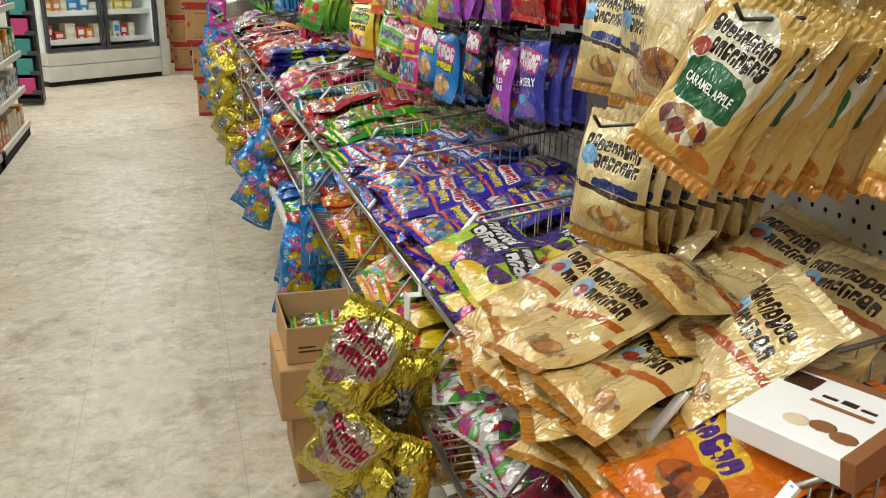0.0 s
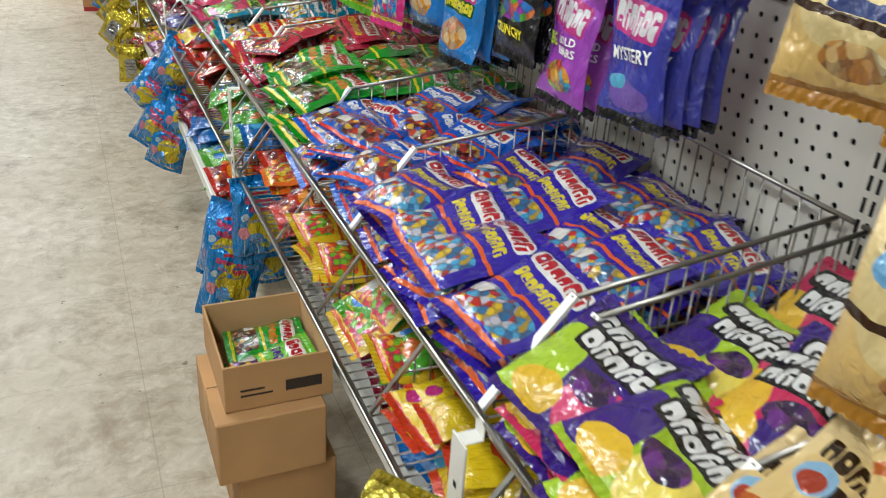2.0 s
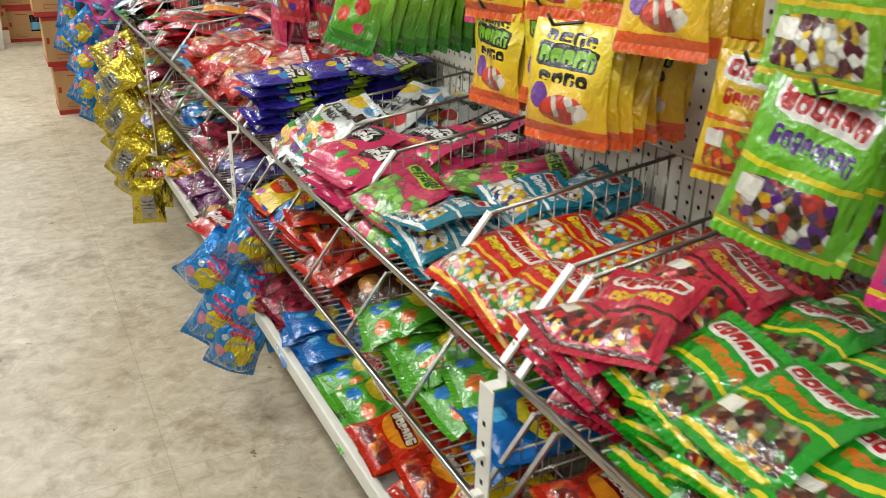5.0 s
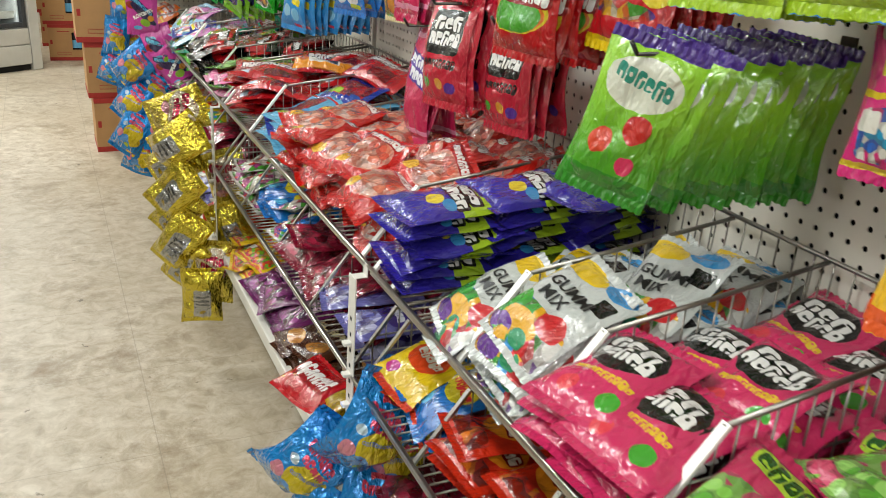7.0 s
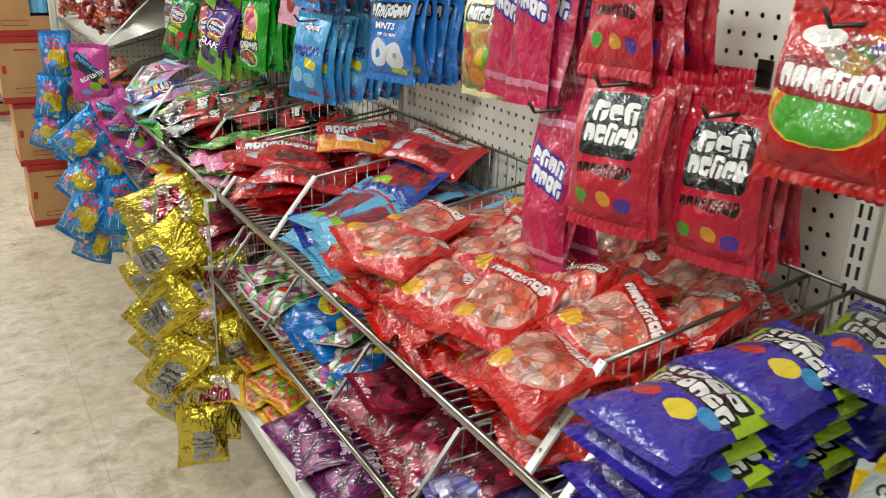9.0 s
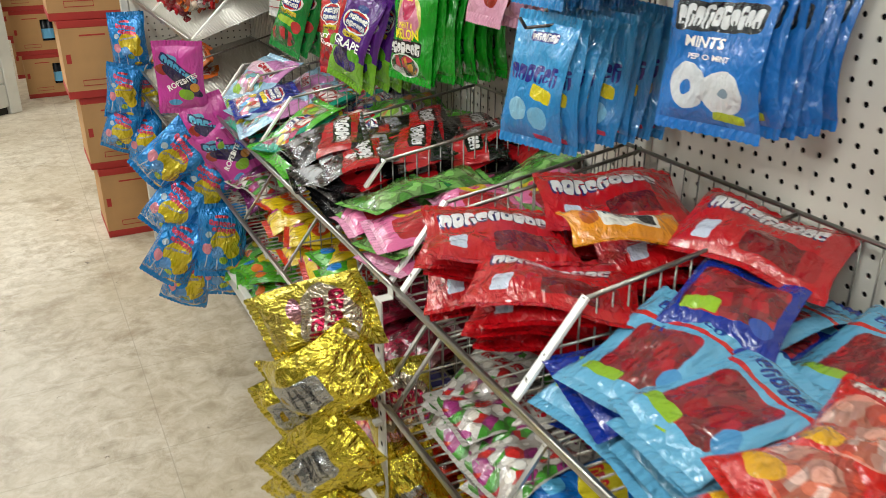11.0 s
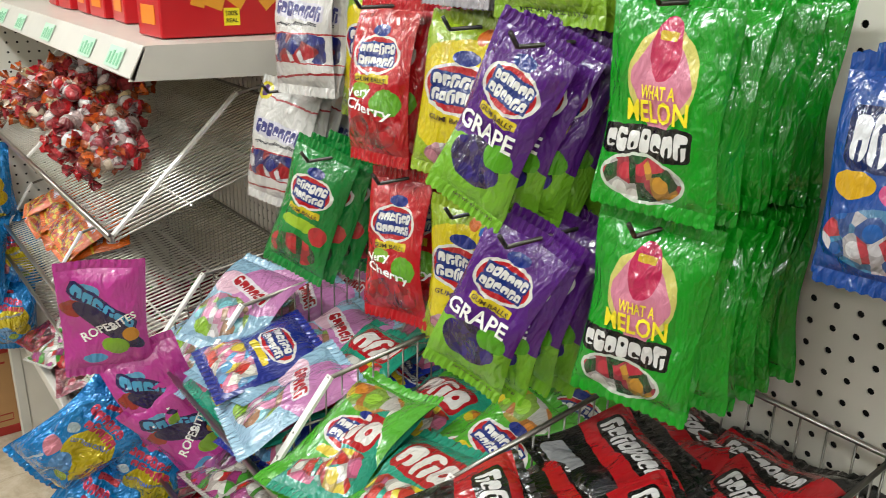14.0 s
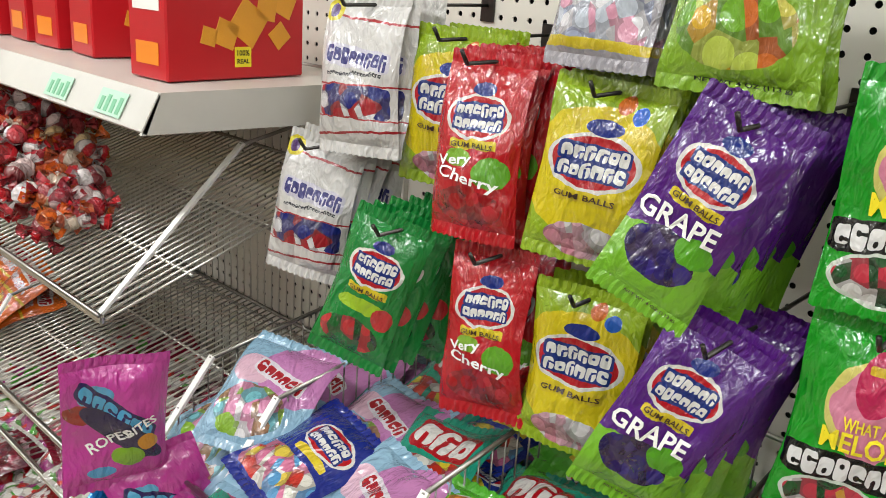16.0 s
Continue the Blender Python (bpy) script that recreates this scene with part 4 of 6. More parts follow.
kind("caramel_choc", (0.14, 0.20), "E9CF96", [("ell", 0.5, 0.70, 0.6, 0.15, "7E52B4", 14), ("ell", 0.52, 0.63, 0.6, 0.14, "EBD6A6", 14), ("word", 0.6, 0.90, 0.3, 0.045, 7, "33200F", None), ("dots", 0.45, 0.25, 0.32, 0.12, 6, ("B87838", "8E5424", "D8A05A"), "ell"), ("band", 0, 0.08, "C98A32")], "cream and purple caramel peg bag", metal=0.1)
kind("caramel_apple", (0.108, 0.19), "E4BE6C", [("ell", 0.5, 0.62, 0.42, 0.34, "F3EAD0"), ("word", 0.5, 0.80, 0.36, 0.05, 9, "33200F", None), ("word", 0.55, 0.70, 0.32, 0.05, 8, "33200F", None), ("ell", 0.16, 0.66, 0.1, 0.05, "B84A34"),
     ("box", 0.48, 0.49, 0.37, 0.115, "2F7A4E", 0), ("ell", 0.48, 0.59, 0.3, 0.05, "2F7A4E"), ("dots", 0.45, 0.27, 0.32, 0.1, 8, ("8E2E22", "F0E2C4", "C45A2A", "D8A24A"), "ell"), ("ell", 0.72, 0.15, 0.2, 0.05, "D9892E"), ("band", 0, 0.1, "DE9C3C")], "gold and white caramel candy bag with a green panel",
     words=(("CARAMEL APPLE", 0.48, 0.50, 0.30, 0.028, "white", 0),), metal=0.12)
kind("orange_choc", (0.16, 0.20), "EE8420", [("word", 0.35, 0.6, 0.3, 0.1, 5, "5A2A8A", "F3C83A", 10), ("dots", 0.6, 0.3, 0.3, 0.16, 6, ("C7661C", "7A3A14", "F0A83C"), "ell"), ("band", 0.86, 0.93, "5A2A8A")], "orange candy bag with purple print", rough=0.22)
for key, base, o1, o2 in (("taffy_purple", "4A2A8C", "B9D836", "E2447A"), ("taffy_lime", "B6D42E", "4A2A8C", "F4E06A"), ("taffy_pink", "DB3A6C", "F2C63A", "4A2A8C")):
    kind(key, (0.155, 0.19), base, [("ell", 0.12, 0.35, 0.3, 0.3, o1), ("ell", 0.8, 0.2, 0.34, 0.2, o2), ("ell", 0.3, 0.16, 0.2, 0.12, "F0C83A"), ("word", 0.5, 0.77, 0.36, 0.085, 5, "F6F4F0", "151515", 6), ("word", 0.56, 0.58, 0.34, 0.085, 5, "F6F4F0", "151515", 6), ("dots", 0.62, 0.34, 0.2, 0.1, 8, ("5A2A70", "7A3A90", "3A1A50"), "ell")], "bright taffy candy bag in purple, lime and pink")
gummy("g_purple", "4028B0", "E86A2C", "EBD93A", "purple gummy candy bag", pal=("5AB0D8", "C8342C", "E0C02C", "C8C8D0", "3F7AA8"))
gummy("g_blue", "1468D0", "D8342C", "F4F4F4", "blue gummy candy bag", pal=("9A2A20", "1E60C4", "E0B82C", "B8B0A0", "5A1A14", "C8442A"))
gummy("g_green", "22A42C", "E8D62E", "E07A22", "shiny green gummy candy bag", pal=("5A2418", "8A2E22", "B4A88E", "C89A2C", "2A1A14", "3A7A2C"))
gummy("g_red", "CB2C50", "6A1422", "EBC93A", "crimson gummy candy bag", pal=("D8232C", "301414", "E2B52C", "8A1A2A"))
gummy("g_teal", "148EA8", "F0F0EA", "F4F4F4", "teal gummy candy bag", pal=("F4F2EA", "E8E2D2", "2A3A78", "E8C42C"))
gummy("g_frog", "D8251E", "F0C22E", "F2E23A", "red gummy candy bag", pal=("F2EEE2", "D8402E", "3A9A3A", "E8C42C"))
gummy("g_yellow", "EBC62A", "E2682A", "D23A2A", "yellow gummy candy bag", pal=("E8602A", "F2B03A", "E84A5A", "8AC43A"))
gummy("g_orange", "EE7A22", "F2D23A", "F4F4F4", "orange gummy candy bag", pal=("EE7A22", "D8402E", "F0D04A"))
gummy("h_twin", "7CC836", "F0E23A", "5A2A8A", "green and white gummy peg bag", size=(0.13, 0.19), pal=("6A2A8A", "E2B52C", "D8402E", "F2F0E6", "3A2414"))
gummy("h_pink", "E63A8C", "F2D83A", "F2E23A", "hot pink gummy peg bag", size=(0.125, 0.18), pal=("3A7AD8", "F2F0E6", "E63A8C", "3AB0D8"))
gummy("h_ham", "8CC63A", "EED23A", "F4F4F4", "green and yellow gummy peg bag", size=(0.13, 0.17), pal=("6A2A3A", "E8C82C", "F0F0E6"))
gummy("h_orange", "F07A2A", "F2E23A", "3AA05A", "orange gummy peg bag", size=(0.115, 0.17), pal=("8AD0C0", "E85A8A", "6AC04A", "F2D0A0"))
kind("melon_pink", (0.15, 0.20), "C93A6A", [("dots", 0.5, 0.30, 0.5, 0.28, 7, ("8CCB5A", "A6D878", "6FB44A", "D85A7A")), ("word", 0.45, 0.78, 0.32, 0.08, 5, "2C6A2A", "B8D84A", 5), ("ell", 0.7, 0.55, 0.26, 0.1, "E0507A")], "green and pink watermelon candy bag")
kind("chew_pink", (0.15, 0.20), "D93C72", [("ell", 0.45, 0.66, 0.4, 0.22, "161616"), ("word", 0.45, 0.73, 0.3, 0.07, 3, "F6F4F0", None, 4), ("word", 0.45, 0.60, 0.34, 0.07, 5, "F6F4F0", None, 4), ("word", 0.5, 0.38, 0.34, 0.035, 9, "EBC93A", None), ("ell", 0.75, 0.22, 0.12, 0.08, "4FAE3A"), ("ell", 0.3, 0.2, 0.1, 0.07, "E84A5A")], "pink chewy candy bag with a black patch")
kind("gummi_white", (0.15, 0.21), "CFD3CF", [("dots", 0.5, 0.22, 0.46, 0.17, 5, ("E2E1DA", "4FAE4A", "D8343A", "E8B52C", "E2E1DA", "7A4AA0", "4AA0D8")), ("ell", 0.2, 0.85, 0.3, 0.1, "F0CE2E"), ("ell", 0.7, 0.9, 0.22, 0.08, "4AA0D8"), ("ell", 0.12, 0.3, 0.2, 0.14, "4FAE4A"), ("ell", 0.75, 0.35, 0.16, 0.1, "D8343A"), ("ell", 0.45, 0.2, 0.3, 0.1, "E8B52C"), ("ell", 0.25, 0.12, 0.18, 0.07, "7A4AA0"), ("box", 0.8, 0.72, 0.12, 0.07, "1A1A1A"), ("ell", 0.6, 0.13, 0.14, 0.06, "3AA070")], "white fruit gummy candy bag",
     words=(("GUMMI", 0.45, 0.63, 0.30, 0.05, "black", 5), ("MIX", 0.42, 0.50, 0.18, 0.05, "black", 5)))
kind("sour_purple", (0.16, 0.21), "3F34A6", [("band", 0.52, 0.80, "AECB34"), ("word", 0.5, 0.72, 0.38, 0.06, 4, "F6F4F0", "161616", 5), ("word", 0.5, 0.58, 0.40, 0.06, 6, "F6F4F0", "161616", 5), ("ell", 0.25, 0.40, 0.12, 0.07, "D84A3A"), ("ell", 0.6, 0.38, 0.14, 0.07, "E8D23A"), ("ell", 0.8, 0.45, 0.1, 0.06, "4AA0D8")], "purple and lime sour candy bag")
kind("peach_red", (0.145, 0.17), "D6281E", [("ell", 0.5, 0.48, 0.42, 0.34, "E8A08E"), ("dots", 0.5, 0.46, 0.38, 0.3, 6, ("F0B4A0", "E88A6E", "F4CEC0", "E86A52"), "ell"), ("ell", 0.25, 0.24, 0.16, 0.1, "EBB52C"), ("word", 0.5, 0.82, 0.36, 0.06, 8, "F6F0EA", "B81A16", 3)], "red bag of peach ring candy with a clear window", rough=0.16, th=0.042, wrinkle=1.3)
kind("vine_light", (0.17, 0.24), "78BEE0", [("dots", 0.5, 0.42, 0.34, 0.24, 5, ("A8202A", "8A1820", "C0303A")), ("word", 0.5, 0.82, 0.36, 0.06, 7, "1E4A9A", None, 4), ("band", 0.70, 0.735, "D8342C"), ("box", 0.28, 0.2, 0.18, 0.045, "9CC43A"), ("ell", 0.85, 0.3, 0.1, 0.08, "5AA0D0")], "pale blue licorice candy bag", th=0.022)
kind("vine_blue", (0.17, 0.24), "1C3FA4", [("dots", 0.5, 0.40, 0.4, 0.22, 5, ("B8232C", "8A1820", "CC3A40")), ("word", 0.4, 0.78, 0.3, 0.06, 6, "F4F0EA", "C2202C", 4), ("box", 0.28, 0.24, 0.16, 0.05, "A6CE3A"), ("ell", 0.82, 0.22, 0.1, 0.07, "3A66C0")], "dark blue licorice swirl candy bag", th=0.022)
kind("lic_red", (0.26, 0.19), "CC1622", [("word", 0.46, 0.655, 0.385, 0.12, 9, "33307A", None, 0), ("word", 0.47, 0.67, 0.38, 0.12, 9, "F8F6F4", None, 0), ("box", 0.2, 0.28, 0.06, 0.12, "D8E0F0"), ("dots", 0.68, 0.28, 0.24, 0.14, 4, ("9A101A", "B01822", "80101A"))], "red licorice candy bag", th=0.024, rough=0.22)
kind("lic_black", (0.20, 0.17), "141416", [("band", 0.40, 0.86, "C2202A", 12), ("word", 0.45, 0.68, 0.34, 0.1, 8, "F4F2F0", "161616", 8), ("box", 0.25, 0.2, 0.16, 0.1, "9A9A9C"), ("dots", 0.7, 0.2, 0.2, 0.14, 5, ("2A2A2C", "46464A", "141416"))], "black and red licorice candy bag", th=0.024, rough=0.2)
kind("lolly_pink", (0.16, 0.20), "EE82B2", [("ell", 0.25, 0.45, 0.2, 0.15, "F2D43A"), ("ell", 0.25, 0.45, 0.08, 0.06, "E85A8A"), ("box", 0.65, 0.5, 0.26, 0.26, "C2303A"), ("band", 0.0, 0.1, "F4B0CE")], "pink candy bag with a yellow disc")
kind("clear_green", (0.16, 0.20), "8CC66A", [("dots", 0.5, 0.45, 0.5, 0.4, 6, ("9CD47A", "78B458", "B4DE98", "5FA046")), ("band", 0.88, 0.94, "2F8A4A")], "clear bag of green jelly candy", rough=0.16)
kind("gum_green", (0.17, 0.20), "62BE3E", [("dots", 0.4, 0.75, 0.34, 0.14, 7, ("F2F0E6", "E89A3A", "A6D84A", "E8D23A"), "ell")] + logo(0.55, 0.42, 0.32, 0.13), "lime bag of gum balls")
kind("gum_blue", (0.17, 0.20), "2A3E9E", logo(0.6, 0.66, 0.28, 0.12) + [("dots", 0.5, 0.25, 0.44, 0.16, 8, ("F0D85A", "E88AAE", "F2EEE2", "6AB0E0", "D8402E"))], "blue bag of wrapped gum")
kind("pastel", (0.18, 0.22), "A6CCE2", [("ell", 0.7, 0.7, 0.4, 0.3, "D894C8"), ("ell", 0.25, 0.62, 0.22, 0.13, "F4CCDC"), ("word", 0.55, 0.62, 0.28, 0.06, 6, "C2303A", "F6EEF4", 12), ("dots", 0.45, 0.3, 0.36, 0.2, 7, ("8CD0D8", "F0A6C8", "F4F0F0", "B08A6A", "A6D05A"), "ell"), ("ell", 0.3, 0.16, 0.1, 0.06, "9AC83A")], "pastel blue and pink candy bag", rough=0.18)
kind("gum_teal", (0.16, 0.20), "2FA88C", [("word", 0.5, 0.65, 0.34, 0.14, 3, "F6F2EC", "C2202C", 8), ("dots", 0.5, 0.28, 0.4, 0.16, 7, ("F2F0E6", "D8402E", "2FA88C", "E8D23A", "E07AA0"))], "teal and red candy bag")
DARKEDGE = [("band", 0.0, 0.07, "141418"), ("band", 0.92, 1.0, "141418")]
GUMW = ("E85A4A", "F0A83A", "F2D85A", "5AC0E0", "B0E05A")
kind("h_blue", (0.102, 0.172), "2C90DA", [("word", 0.5, 0.70, 0.36, 0.1, 6, "F8F6F8", "D84A9A", 5), ("word", 0.5, 0.52, 0.34, 0.05, 8, "F0E23A", "1E6A2A", 4), ("dots", 0.5, 0.28, 0.3, 0.14, 6, ("F0B48A", "F2D2A0", "F0A83A", "E88A6A"), "ell")] + DARKEDGE, "bright blue sour gummy worm peg bag")
kind("h_violet", (0.102, 0.172), "C060D4", [("word", 0.5, 0.70, 0.36, 0.1, 6, "F8F6F8", "D84A9A", 5), ("dots", 0.5, 0.24, 0.32, 0.11, 6, GUMW, "ell"), ("ell", 0.3, 0.86, 0.14, 0.05, "3A8AD8"), ("ell", 0.6, 0.87, 0.12, 0.05, "E05A4A")] + DARKEDGE, "purple gummy bear peg bag", words=(("BIG", 0.2, 0.48, 0.1, 0.05, "lime", 4), ("BOLD", 0.6, 0.51, 0.2, 0.03, "white", 4), ("BEARS", 0.6, 0.43, 0.22, 0.03, "white", 4)))
kind("h_black", (0.106, 0.165), "1A1A22", [("word", 0.5, 0.68, 0.36, 0.1, 6, "F8F6F8", "D84A9A", 5), ("dots", 0.5, 0.42, 0.44, 0.1, 7, ("B04ABC", "6AC04A", "E8843A", "3A8AD8", "E05A8A"), "ell")], "black gummy candy peg bag with bright worms", words=(("CRUNCHY", 0.5, 0.24, 0.3, 0.04, "yellow", -4),))
kind("h_navy", (0.108, 0.17), "4A50B8", [("word", 0.5, 0.70, 0.36, 0.1, 6, "F8F6F8", "D84A9A", 5), ("ell", 0.5, 0.2, 0.34, 0.1, "8A6AC8"), ("ell", 0.3, 0.28, 0.16, 0.05, "6AC0E0")] + DARKEDGE, "indigo gummy candy peg bag", words=(("MYSTERY", 0.5, 0.47, 0.36, 0.045, "white", 3),))
kind("h_lime", (0.094, 0.17), "C2D62A", [("ell", 0.5, 0.7, 0.26, 0.14, "E8A83A"), ("word", 0.5, 0.45, 0.3, 0.05, 7, "E05A3A", None, 4), ("band", 0, 0.08, "9AB81E")], "lime green candy peg bag")
kind("h_sourkid", (0.135, 0.175), "FFE838", [("band", 0.0, 0.14, "F8743A"), ("band", 0.92, 1.0, "F8743A"), ("word", 0.5, 0.80, 0.32, 0.05, 4, "1E1E1E", None, 3), ("word", 0.5, 0.66, 0.34, 0.075, 5, "8CC63A", "1E2E1E", 3), ("word", 0.5, 0.50, 0.3, 0.055, 4, "1E1E1E", None, 3), ("ell", 0.22, 0.36, 0.12, 0.1, "8A5AB0"), ("dots", 0.55, 0.27, 0.28, 0.11, 6, ("D8402E", "E85A4A", "F2E8D8", "E8843A"), "ell")], "yellow and orange sour candy peg bag", base2="FFD03A")
kind("h_melon", (0.112, 0.185), "A8E040", [("ell", 0.5, 0.72, 0.4, 0.16, "EEF0DE"), ("word", 0.5, 0.74, 0.32, 0.06, 6, "3AA08A", None, 6), ("ell", 0.62, 0.46, 0.14, 0.09, "D8382E"), ("ell", 0.3, 0.34, 0.12, 0.08, "E85A3A"), ("ell", 0.65, 0.24, 0.1, 0.06, "E03A6A"), ("band", 0.93, 1.0, "5A3A9A"), ("band", 0.0, 0.16, "3E9A2A")], "green watermelon candy peg bag", base2="5FAE2C")
kind("h_chewred", (0.115, 0.19), "CF2A44", [("box", 0.5, 0.68, 0.36, 0.2, "161616"), ("word", 0.5, 0.76, 0.28, 0.07, 3, "F6F4F0", None), ("word", 0.5, 0.62, 0.32, 0.07, 5, "F6F4F0", None), ("word", 0.5, 0.4, 0.34, 0.045, 8, "2A1414", None), ("ell", 0.25, 0.22, 0.1, 0.05, "4FAE3A"), ("ell", 0.55, 0.22, 0.1, 0.05, "E8A83A"), ("ell", 0.78, 0.2, 0.09, 0.05, "6A3A9A")], "red chewy candy peg bag with a black panel")
kind("h_rainbow", (0.118, 0.155), "C8161F", [("ell", 0.45, 0.42, 0.46, 0.2, "E8D23A"), ("ell", 0.45, 0.40, 0.42, 0.17, "E8843A"), ("ell", 0.45, 0.38, 0.38, 0.15, "5AAE3A"), ("word", 0.48, 0.58, 0.42, 0.09, 8, "F8F6F2", "9A0E16", 2), ("dots", 0.6, 0.76, 0.26, 0.12, 7, GUMMY, "ell"), ("ell", 0.3, 0.82, 0.16, 0.06, "F4F0EA")], "red candy peg bag with a rainbow")
kind("h_smile", (0.145, 0.19), "F2D01E", [("band", 0.1, 0.4, "CF2430"), ("band", 0.0, 0.05, "F2D01E"), ("ell", 0.8, 0.5, 0.2, 0.15, "F4DE4A"), ("word", 0.38, 0.75, 0.3, 0.05, 4, "2A3A5A", "6AA0C8"), ("word", 0.38, 0.62, 0.28, 0.04, 7, "2A6AA8", None), ("dots", 0.45, 0.3, 0.4, 0.06, 7, GUMMY, "ell")], "yellow and red candy peg bag")
kind("h_stix", (0.085, 0.235), "D42A62", [("word", 0.5, 0.66, 0.36, 0.05, 4, "F6F4FA", "5A3AA0", 8), ("word", 0.55, 0.55, 0.34, 0.05, 4, "F6F4FA", "5A3AA0", 8), ("band", 0.86, 0.9, "F09AB8"), ("band", 0.1, 0.14, "F09AB8")], "tall narrow pink candy straw peg bag", th=0.02)
kind("h_bluelime", (0.15, 0.17), "2F90DE", [("band", 0.0, 0.24, "B4D62E"), ("word", 0.5, 0.62, 0.36, 0.09, 6, "F6F6F2", "1E4A9A"), ("ell", 0.6, 0.36, 0.2, 0.1, "6AC8E8"), ("ell", 0.25, 0.33, 0.14, 0.08, "E8D23A")], "blue and lime candy peg bag")
kind("h_fruit", (0.135, 0.175), "F2E6B4", [("dots", 0.5, 0.35, 0.5, 0.3, 5, ("E8843A", "E8C42C", "8CC63A", "D8402E", "F0A83A")), ("word", 0.5, 0.72, 0.38, 0.07, 9, "F4F4F0", "26303A", 0), ("band", 0.9, 1.0, "D8342C")], "yellow and orange fruit candy peg bag")
kind("h_mint", (0.105, 0.185), "4CB2EA", [("word", 0.5, 0.83, 0.2, 0.03, 6, "F4F6FA", "3A4A9A"), ("word", 0.5, 0.56, 0.40, 0.075, 6, "3A3A9A", None, 0), ("box", 0.68, 0.42, 0.18, 0.05, "F0E02E", 6), ("ell", 0.3, 0.28, 0.16, 0.09, "A6DCF4"), ("ell", 0.65, 0.24, 0.16, 0.09, "8CD0F2"), ("box", 0.7, 0.09, 0.14, 0.02, "D84A6A")], "sky blue mint candy peg bag", base2="3A9CDE")
kind("h_ring", (0.138, 0.18), "2E8ADC", [("word", 0.5, 0.74, 0.40, 0.075, 10, "F6F8FA", "22303C", -2), ("ell", 0.32, 0.30, 0.19, 0.15, "EEF2F6"), ("ell", 0.30, 0.29, 0.06, 0.05, "2E8ADC"), ("ell", 0.66, 0.28, 0.2, 0.14, "F4F6F8"), ("ell", 0.68, 0.29, 0.05, 0.03, "9AB0C0"), ("box", 0.72, 0.13, 0.14, 0.03, "C8D83A")], "blue mint candy peg bag with white rings", words=(("MINTS", 0.42, 0.58, 0.18, 0.035, "white", 0), ("PEP O MINT", 0.5, 0.49, 0.2, 0.018, "white", 0)))
kind("h_rope", (0.094, 0.225), "F2B4CC", [("box", 0.35, 0.75, 0.05, 0.24, "B8303A", 14), ("box", 0.5, 0.78, 0.05, 0.2, "C83A42", 14), ("word", 0.5, 0.52, 0.4, 0.05, 7, "D8303A", "F4E8F0", 12), ("ell", 0.65, 0.2, 0.17, 0.08, "B84A3A"), ("box", 0.35, 0.24, 0.12, 0.012, "C2505A")], "pale pink licorice rope peg bag", words=(("ROPES", 0.55, 0.40, 0.3, 0.045, "white", 10),), th=0.018)
kind("h_dazzle", (0.125, 0.185), "1D5CB0", [("word", 0.55, 0.66, 0.42, 0.11, 7, "F4F6FA", "0E2E6A"), ("ell", 0.2, 0.47, 0.14, 0.06, "F0C22E"), ("ell", 0.52, 0.45, 0.16, 0.06, "E86AA0"), ("ell", 0.8, 0.46, 0.12, 0.05, "F0843A"), ("dots", 0.45, 0.24, 0.42, 0.14, 8, ("3A7AC8", "F2F0F4", "E85A6A", "5AB0E0"), "ell")], "blue gum candy peg bag")
kind("h_pop", (0.124, 0.195), "1FB22C", [("ell", 0.5, 0.62, 0.3, 0.22, "F2E88A"), ("box", 0.5, 0.60, 0.22, 0.2, "F2A0B8", 45), ("ell", 0.5, 0.74, 0.13, 0.14, "D83A6C"), ("box", 0.5, 0.80, 0.08, 0.02, "EBC93A"), ("word", 0.42, 0.33, 0.38, 0.06, 7, "F8F6F2", "161616", -2), ("ell", 0.42, 0.16, 0.36, 0.115, "E6EEE0"), ("dots", 0.42, 0.16, 0.33, 0.10, 8, ("2F6A3A", "D84A5A", "1E5A2E", "E8B04A", "F2F0EA"), "ell")], "glossy green lollipop peg bag with an oval window", words=(("WHAT A", 0.5, 0.555, 0.16, 0.03, "yellow", 3), ("MELON", 0.5, 0.47, 0.28, 0.05, "yellow", 3)), rough=0.2)
kind("h_grape", (0.100, 0.20), "6C2D94", [("ell", 0.5, 0.02, 0.9, 0.36, "8FCE3C")] + logo(0.5, 0.68, 0.33, 0.1) + [("dots", 0.46, 0.27, 0.36, 0.12, 6, ("3A2A7A", "4A3A96", "2E2060"), "ell"), ("ell", 0.72, 0.36, 0.2, 0.06, "6CBA2E")], "purple and lime gum ball peg bag", words=(("GRAPE", 0.44, 0.44, 0.40, 0.048, "white", 4), ("GUM BALLS", 0.5, 0.535, 0.24, 0.014, "brown", 0), ("NET WT 4 OZ (113 g)", 0.62, 0.05, 0.26, 0.009, "brown", 0)), rough=0.2)
kind("h_cherry", (0.11, 0.205), "D3222E", logo(0.5, 0.66, 0.33, 0.1) + [("ell", 0.75, 0.38, 0.2, 0.08, "7ABE3A"), ("ell", 0.35, 0.44, 0.14, 0.05, "9CCB4A"), ("dots", 0.5, 0.19, 0.4, 0.1, 6, ("C21A22", "A8141C", "D84048"), "ell")], "red gum ball peg bag", words=(("Very", 0.32, 0.42, 0.2, 0.036, "white", 8), ("Cherry", 0.5, 0.33, 0.36, 0.04, "white", -8), ("GUM BALLS", 0.5, 0.51, 0.24, 0.014, "brown", 0)), rough=0.2)
